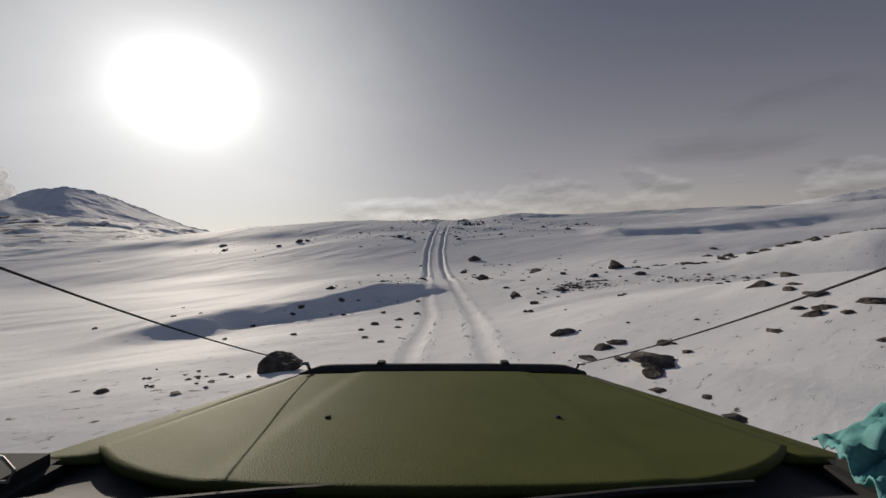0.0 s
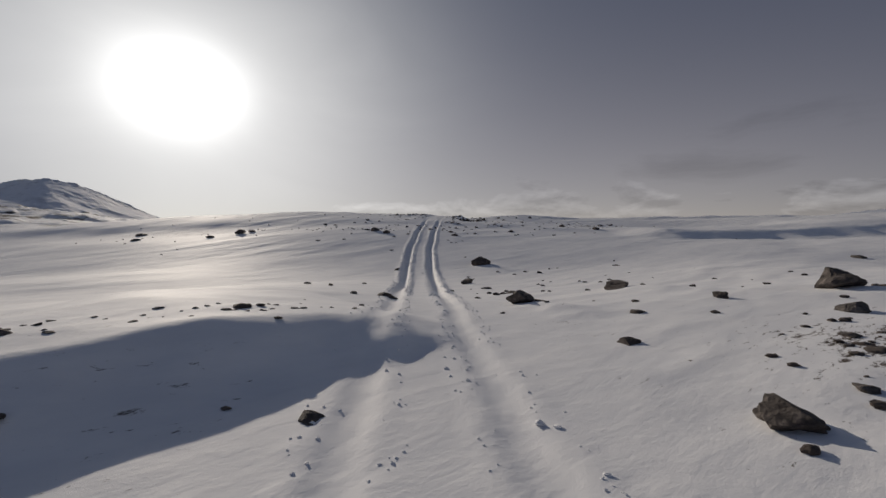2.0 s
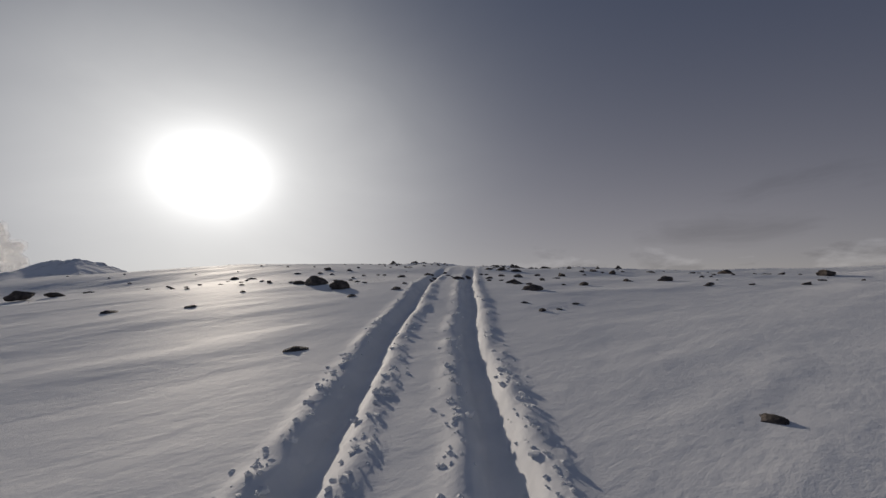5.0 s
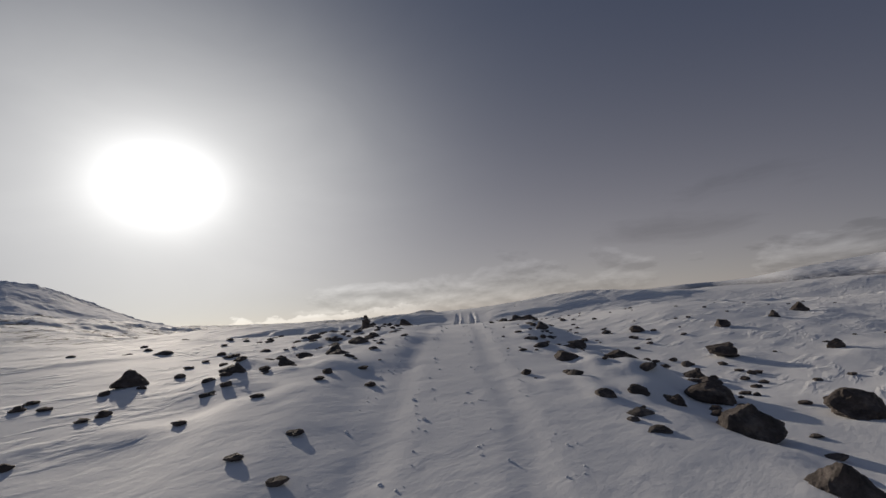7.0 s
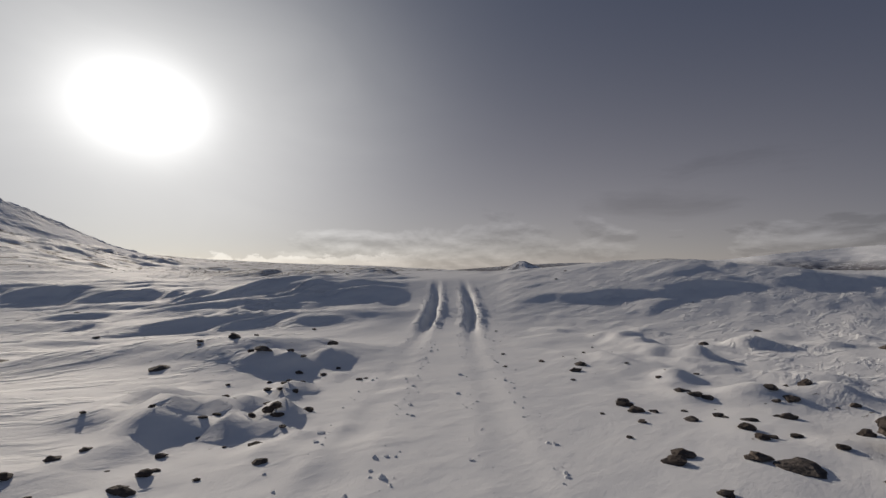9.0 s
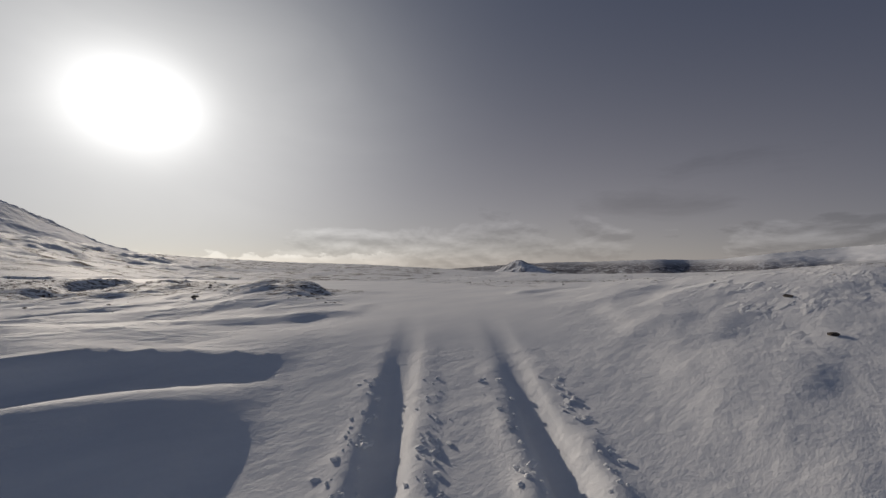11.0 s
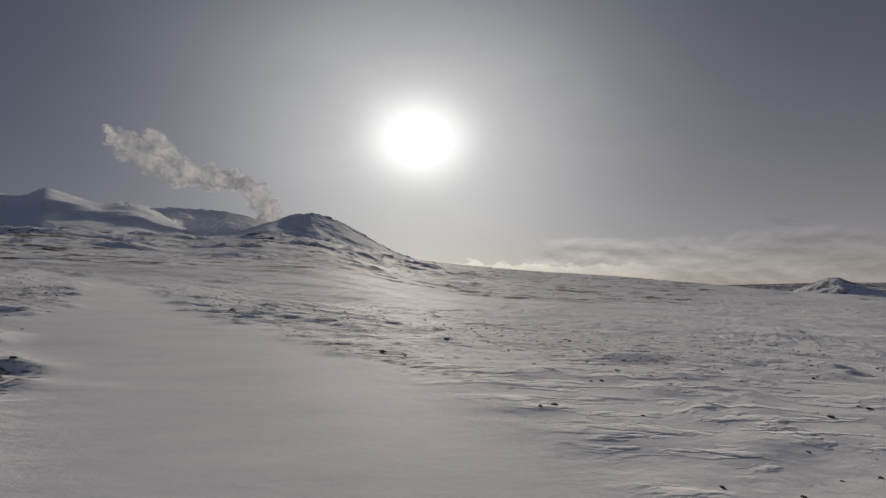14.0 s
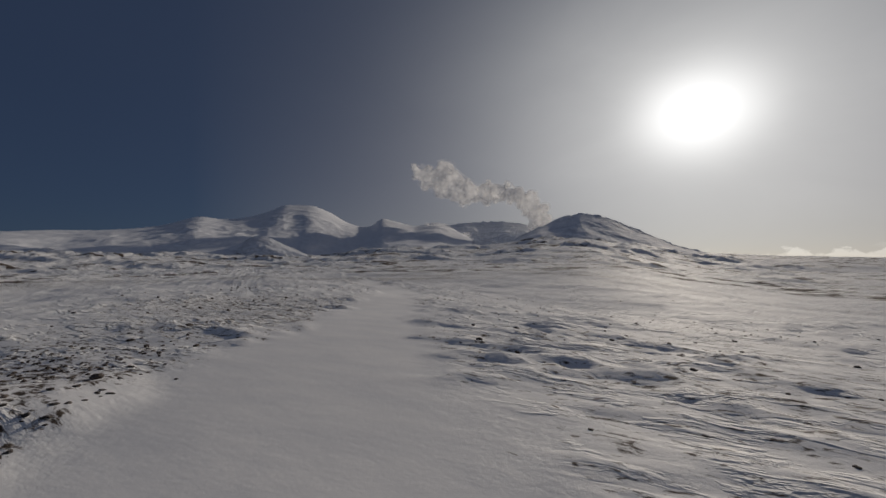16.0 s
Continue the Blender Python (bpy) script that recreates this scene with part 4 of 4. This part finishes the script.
def pebbles():
    """The small stones that lie about in the bared patches, as one."""
    rng = random.Random(9)
    verts, faces = [], []
    form = bmesh.new()
    bmesh.ops.create_icosphere(form, subdivisions=2, radius=0.5)
    unit = [v.co.copy() for v in form.verts]
    tris = [[v.index for v in f.verts] for f in form.faces]
    form.free()
    spots = []
    for cx, cy, a, b, count, size in ((4.3, 20.4, 0.9, 1.0, 40, 0.09), (9.6, 20.2, 1.4, 0.8, 40, 0.12), (2.2, 7.4, 0.6, 0.7, 14, 0.05), (-4.9, 6.1, 0.5, 0.4, 12, 0.05), (-11, 57, 4, 1.5, 40, 0.28), (14.5, 74, 4, 2, 40, 0.2), (-10.5, 74.5, 2.0, 4, 70, 0.18),
                                      (-2.6, 74, 1.6, 4, 90, 0.17), (-2.5, 91, 2.0, 3, 50, 0.16), (-9.2, 93.5, 0.6, 1.8, 50, 0.085), (-5.0, 95, 1.2, 1.0, 14, 0.09), (-10, 80, 1.2, 6, 60, 0.13), (-6.5, 74.5, 1.5, 3, 30, 0.06), (-10.5, 97, 2.5, 3, 12, 0.09), (-4, 96, 2, 3, 30, 0.07), (0.9, 125.6, 3.6, 3.0, 260, 0.05), (-19, 120.5, 5, 2.5, 160, 0.06),
                                      (-24.2, 123.3, 1.3, 0.9, 130, 0.06), (-21.5, 123.2, 2.0, 0.8, 100, 0.05), (-12, 143, 14, 7, 420, 0.055), (4, 130, 8, 4, 140, 0.04), (-45, 138, 16, 8, 300, 0.08), (-40, 128, 14, 6, 120, 0.12), (-34, 58, 12, 4, 30, 0.3), (-3, 15, 5, 4, 40, 0.12), (1, 33, 5, 4, 26, 0.12), (-3, 84, 9, 8, 80, 0.1), (0, 64, 9, 4, 26, 0.2), (-10, 66, 6, 4, 24, 0.2), (6, 28, 6, 5, 40, 0.16)):
        spots += [(rng.gauss(cx, a), rng.gauss(cy, b), min(size * rng.lognormvariate(0, 0.45), 1.3 * size, 0.15)) for _ in range(count)]
    xs, ys = np.array([s[0] for s in spots]), np.array([s[1] for s in spots])
    zs = drift_height(xs, ys)
    keep = (np.abs(track_offset(xs, ys)) + 9 * (ys > 115) > 1.25) & (lane_distance(xs, ys) > 2.9 - 5 * (ys < 112))
    for (x, y, size), z, kept in zip(spots, zs, keep):
        if not kept:
            continue
        start, shift, turn = len(verts), Vector((x * 3, y * 3, 0)), Matrix.Rotation(rng.uniform(0, 6.28), 3, "Z")
        tall = rng.uniform(0.35, 0.7)
        for p in unit:
            q = turn @ (p * (1 + 0.6 * noise.noise(p * 2.4 + shift) + 0.25 * noise.noise(p * 6 + shift)))
            verts.append((x + q.x * size * 1.25, y + q.y * size, z + (q.z * tall + 0.12) * size))
        faces += [[start + n for n in t] for t in tris]
    data = bpy.data.meshes.new("stones")
    data.from_pydata(verts, [], faces)
    data.materials.append(ROCK)
    tagged(new("stones", data), "scattered small dark lava stones on snow", "stones", kind="stuff")


pebbles()


# ---- steam of the crater ----
def steam_plume():
    rng = random.Random(21)
    verts, faces = [], []
    form = bmesh.new()
    bmesh.ops.create_icosphere(form, subdivisions=4, radius=1.0)
    unit = [v.co.copy() for v in form.verts]
    tris = [[v.index for v in f.verts] for f in form.faces]
    form.free()
    course = [(-53.9, 4.7, 20), (-54.1, 5.7, 31), (-54.5, 7.0, 38), (-55.4, 8.2, 41), (-57.0, 9.2, 42), (-59.2, 9.8, 35), (-61.4, 9.9, 38), (-63.6, 10.2, 54), (-65.6, 11.2, 59), (-67.6, 11.8, 50), (-69.6, 12.4, 36), (-70.6, 13.3, 20)]
    puffs = list(course)
    for (b0, e0, s0), (b1, e1, s1) in zip(course, course[1:]):
        for _ in range(11):
            k, turn = rng.random(), rng.uniform(0, 6.283)
            size = s0 + (s1 - s0) * k
            spread = size / 42.2 * rng.uniform(0.5, 1.5)
            puffs.append((b0 + (b1 - b0) * k + spread * math.cos(turn), e0 + (e1 - e0) * k + spread * math.sin(turn), size * rng.uniform(0.3, 0.75)))
    # wisps that creep over the rim
    for b, e, size in ((-69.0, 5.8, 8), (-68.3, 5.5, 10), (-67.6, 5.0, 10), (-67.0, 4.6, 9), (-66.3, 4.2, 8), (-64.2, 4.4, 8), (-63.7, 4.2, 7)):
        puffs.append((b, e, size))
    for b, e, size in puffs:
        a, d, start = radians(b), 2420 + rng.gauss(0, 0.6 * size), len(verts)
        c = Vector((-8 + d * math.sin(a), 110 + d * math.cos(a), d * math.tan(radians(e))))
        shift = Vector((b * 7, e * 11, 0))
        for p in unit:
            q = p * size * (1.1 + 0.3 * noise.noise(p * 1.6 + shift))
            verts.append(tuple(c + q))
        faces += [[start + n for n in t] for t in tris]
    data = bpy.data.meshes.new("steam_plume")
    data.from_pydata(verts, [], faces)
    data.shade_smooth()
    plume = tagged(new("steam_plume"), "white billowing steam rising from the crater", "steam", kind="stuff")
    for name, mat, grow, forms in (("core", STEAM[0], -4.0, ((90.0, 24.0), (34.0, 14.0))), ("veil", STEAM[1], 1.0, ((80.0, 30.0), (30.0, 14.0))), ("wisps", STEAM[2], 6.0, ((90.0, 36.0), (36.0, 18.0)))):
        layer = new(name, data.copy())
        layer.data.materials.append(mat)
        layer.parent = plume
        for k in range(3):
            shell = layer.modifiers.new("shell", "REMESH")
            shell.mode, shell.voxel_size, shell.use_smooth_shade = "VOXEL", 5.0, True
            if k == 2:
                break
            size, strength = forms[k]
            grain = bpy.data.textures.new("billow", "CLOUDS")
            grain.noise_scale, grain.noise_depth = size, 2
            swell = layer.modifiers.new("billow", "DISPLACE")
            swell.texture, swell.strength, swell.mid_level, swell.texture_coords = grain, strength, 0.5 - (grow / strength if k == 0 else 0), "GLOBAL"


steam_plume()


# ---- the off-road car, standing where the drive sets out ----
def box(bm, lo, hi, bevel=0.0):
    made = bmesh.ops.create_cube(bm, size=1.0)
    centre, span = (Vector(lo) + Vector(hi)) / 2, Vector(hi) - Vector(lo)
    for v in made["verts"]:
        v.co = Vector((v.co.x * span.x, v.co.y * span.y, v.co.z * span.z)) + centre
    if bevel:
        edges = list({e for v in made["verts"] for e in v.link_edges})
        bmesh.ops.bevel(bm, geom=edges, offset=bevel, segments=2, affect="EDGES")
    return bm


def tube(points, radius, sides=8):
    bm = bmesh.new()
    rings = []
    for n, p in enumerate(points):
        p = Vector(p)
        ahead = (Vector(points[min(n + 1, len(points) - 1)]) - Vector(points[max(n - 1, 0)])).normalized()
        side = ahead.cross(Vector((0, 0, 1)) if abs(ahead.z) < 0.9 else Vector((1, 0, 0))).normalized()
        over = side.cross(ahead)
        rings.append([bm.verts.new(p + radius * (math.cos(6.2832 * k / sides) * side + math.sin(6.2832 * k / sides) * over)) for k in range(sides)])
    for a, b in zip(rings, rings[1:]):
        for k in range(sides):
            bm.faces.new((a[k], a[(k + 1) % sides], b[(k + 1) % sides], b[k]))
    bm.faces.new(rings[0][::-1])
    bm.faces.new(rings[-1])
    return bm


def sheet(rows, thick=0.004):
    """A panel through rows of points, with thickness below it."""
    bm = bmesh.new()
    top = [[bm.verts.new(p) for p in row] for row in rows]
    for a, b in zip(top, top[1:]):
        for k in range(len(a) - 1):
            bm.faces.new((a[k], a[k + 1], b[k + 1], b[k]))
    bmesh.ops.recalc_face_normals(bm, faces=bm.faces)
    made = bmesh.ops.extrude_face_region(bm, geom=list(bm.faces))
    for v in made["geom"]:
        if isinstance(v, bmesh.types.BMVert):
            v.co.z -= thick
    bmesh.ops.recalc_face_normals(bm, faces=bm.faces)
    return bm


def bonnet_half(y):
    return 0.925 - 0.205 * (y - 0.98) / 1.02


def bonnet_height(x, y):
    """The bonnet falls to the front and to its sides, with a raised middle between two creases."""
    k = (y - 0.92) / 1.2
    z = -0.498 - 0.085 * k - 0.02 * k * k
    crease = 0.50 - 0.10 * k
    return z + 0.007 * float(1 - ramp(np.array(abs(x)), crease - 0.035, crease + 0.035)) - 0.03 * (abs(x) / 0.9) ** 4 - 0.025 * max(0, k - 0.93) / 0.07


def car():
    base = tagged(new("off_road_car"), "olive green off-road car with a black bonnet deflector", "car")
    base.matrix_basis = drive_pose(*DRIVE[0][1:]) @ pose(0, 0, 0, -90)
    rows = []
    for y in np.linspace(0.855, 2.13, 42):
        half = bonnet_half(y) - 0.03
        rows.append([(half * u, y + (0.05 * u * u + 0.23 * u ** 4) * (1 - (y - 0.855) / 1.275) ** 2, bonnet_height(half * u, y)) for u in np.linspace(-1, 1, 60)])
    part("bonnet", sheet(rows, 0.02), PAINT, base, "olive textured bonnet with two creases", True)
    for side in (-1, 1):
        rows = []
        for y in np.linspace(1.09, 2.12, 24):
            edge = bonnet_half(y)
            lip = bonnet_height(edge - 0.03, y) - 0.004
            wide = 0.02 + 0.26 * (2.12 - y) / 1.2
            rows.append([(side * (edge - 0.022), y, lip), (side * (edge + 0.4 * wide), y, lip - 0.004), (side * (edge + 0.8 * wide), y, lip - 0.012), (side * (edge + wide), y, lip - 0.03), (side * (edge + wide + 0.015), y, lip - 0.09), (side * (edge + wide + 0.02), y, lip - 0.42)])
        part("fender", sheet(rows, 0.012), PAINT, base, smooth=True)
        rim_y, rim_z = 1.52, -1.31
        wheel = part("wheel", tube([(side * 0.68, rim_y, rim_z), (side * 0.72, rim_y, rim_z)], 0.06, 16), STEEL, base)
        part("tyre", tube([(side * 0.64, rim_y, rim_z), (side * 0.67, rim_y, rim_z), (side * 0.88, rim_y, rim_z), (side * 0.91, rim_y, rim_z)], 0.41, 36), RUBBER, wheel)
        part("rim", tube([(side * 0.90, rim_y, rim_z), (side * 0.925, rim_y, rim_z)], 0.24, 24), STEEL, wheel)
        part("cord", tube([(side * (0.672 + 0.228 * k), 2.1 - 1.65 * k, -0.572 + 0.712 * k - 0.03 * math.sin(3.1416 * k)) for k in np.linspace(0, 1, 20)], 0.0026, 6), CORD, base, "taut black cord from bonnet to roof")
        part("cord_hook", tube([(side * 0.66, 2.12, -0.62), (side * 0.672, 2.1, -0.565), (side * 0.69, 2.07, -0.56)], 0.009, 6), STEEL, base)
        part("pillar", tube([(side * 1.12, 0.84, -0.58), (side * 0.98, 0.45, -0.12), (side * 0.86, 0.08, 0.22)], 0.04, 8), PAINT, base)
        part("side_panel", box(bmesh.new(), (min(side * 0.94, side * 0.98), -2.3, -1.25), (max(side * 0.94, side * 0.98), 0.89, -0.66), 0.015), PAINT, base)
        part("cowl_end", box(bmesh.new(), (min(side * 0.96, side * 1.36), 0.90, -0.60), (max(side * 0.96, side * 1.36), 1.10, -0.515), 0.03), RUBBER, base, "black plastic end of the cowl")
        part("bonnet_seam", tube([(side * (bonnet_half(y) - 0.026), y, bonnet_height(bonnet_half(y) - 0.03, y) + 0.001) for y in np.linspace(1.16, 2.1, 12)], 0.0035, 6), BLACK_TRIM, base, "dark gap between bonnet and fender")
        part("washer_nozzle", box(bmesh.new(), (side * 0.355 - 0.008, 1.30, -0.527), (side * 0.355 + 0.008, 1.318, -0.513), 0.003), BLACK_TRIM, base)
        part("deflector_clip", box(bmesh.new(), (side * 0.31 - 0.02, 2.11, -0.585), (side * 0.31 + 0.02, 2.16, -0.563), 0.004), BLACK_TRIM, base)
    rows = [[(x, 2.10 + dy - 0.03 * (abs(x) / 0.7) ** 3, -0.605 + dz - 0.03 * max(0, abs(x) - 0.6) / 0.1) for x in np.linspace(-0.705, 0.705, 30)] for dy, dz in ((0.0, 0.0), (0.015, 0.026), (0.035, 0.03), (0.055, 0.0), (0.06, -0.05))]
    part("bonnet_deflector", sheet(rows, 0.006), BLACK_TRIM, base, "black plastic bonnet deflector", True)
    part("grille", box(bmesh.new(), (-0.68, 2.10, -1.0), (0.68, 2.16, -0.66), 0.01), BLACK_TRIM, base)
    part("bumper", box(bmesh.new(), (-0.86, 2.08, -1.2), (0.86, 2.3, -1.0), 0.03), BLACK_TRIM, base)
    rows = [[(x, y + 0.17 * (x / 0.95) ** 2, z - 0.05 * (x / 0.95) ** 4) for x in np.linspace(-1.15, 1.15, 28)] for y, z in ((0.99, -0.520), (0.945, -0.522), (0.925, -0.528), (0.89, -0.53), (0.83, -0.525), (0.74, -0.49), (0.70, -0.47))]
    part("cowl", sheet(rows, 0.01), BLACK_TRIM, base, "black cowl panel under the windscreen", True)
    for x0, count in ((-0.56, 15), (0.16, 20)):
        for k in range(count):
            x = x0 + k * 0.017
            y = 0.885 + 0.17 * (x / 0.95) ** 2
            part("louvre", box(bmesh.new(), (x, y, -0.535), (x + 0.008, y + 0.06, -0.514), 0.002), GREY_PLASTIC, base)
    part("cable", tube([(-1.16, 1.04, -0.5), (-1.06, 0.99, -0.475), (-0.985, 0.95, -0.468), (-0.94, 0.93, -0.485), (-0.945, 0.92, -0.505), (-0.99, 0.93, -0.51), (-1.05, 0.96, -0.508)], 0.004, 8), GREY_PLASTIC, base, "loose grey cable")
    for x0, x1 in ((-0.62, -0.1), (0.12, 0.66)):
        part("wiper", tube([(x0, 0.83, -0.50), (x0 * 0.5 + x1 * 0.5, 0.86, -0.492), (x1, 0.9, -0.498)], 0.008, 6), BLACK_TRIM, base)
    rows = [[(x, y, z - 0.02 * (x / 0.8) ** 2) for x in np.linspace(-0.9, 0.9, 30)] for y, z in ((0.69, -0.46), (0.6, -0.40), (0.5, -0.36), (0.38, -0.36), (0.32, -0.42), (0.3, -0.6))]
    part("dashboard", sheet(rows, 0.02), DASH, base, "dark plastic dashboard top", True)
    part("roof", box(bmesh.new(), (-0.8, -2.1, 0.2), (0.8, 0.14, 0.25), 0.02), PAINT, base)
    part("tailgate", box(bmesh.new(), (-0.93, -2.32, -1.25), (0.93, -2.26, -0.5), 0.015), PAINT, base)
    rows = []
    for v in np.linspace(0, 1, 44):
        row = []
        for u in np.linspace(0, 1, 44):
            fold = 0.03 * abs(noise.noise(Vector((u * 3.2, v * 2.6, 2.0)))) + 0.03 * abs(noise.noise(Vector((u * 6 + 3 * v, v * 2.5, 7.0)))) + 0.03 * abs(noise.noise(Vector((u * 11 + 4 * v, v * 5, 9)))) + 0.01 * noise.noise(Vector((u * 24, v * 14, 3)))
            ragged = 0.03 * noise.noise(Vector((u * 3, v * 3, 4.0)))
            row.append((0.585 + 0.32 * u + 0.05 * v + ragged, 0.56 + 0.17 * v - 0.06 * u + ragged, -0.375 + 0.105 * math.sin(1.9 * v) * (0.4 + 0.6 * math.sin(2.4 * u)) + fold))
        rows.append(row)
    cloth = mesh_object("cloth", sheet(rows, 0.004), CLOTH, None, True)
    cloth.matrix_basis = base.matrix_basis
    tagged(cloth, "crumpled turquoise cloth on the dashboard", "cloth")


car()
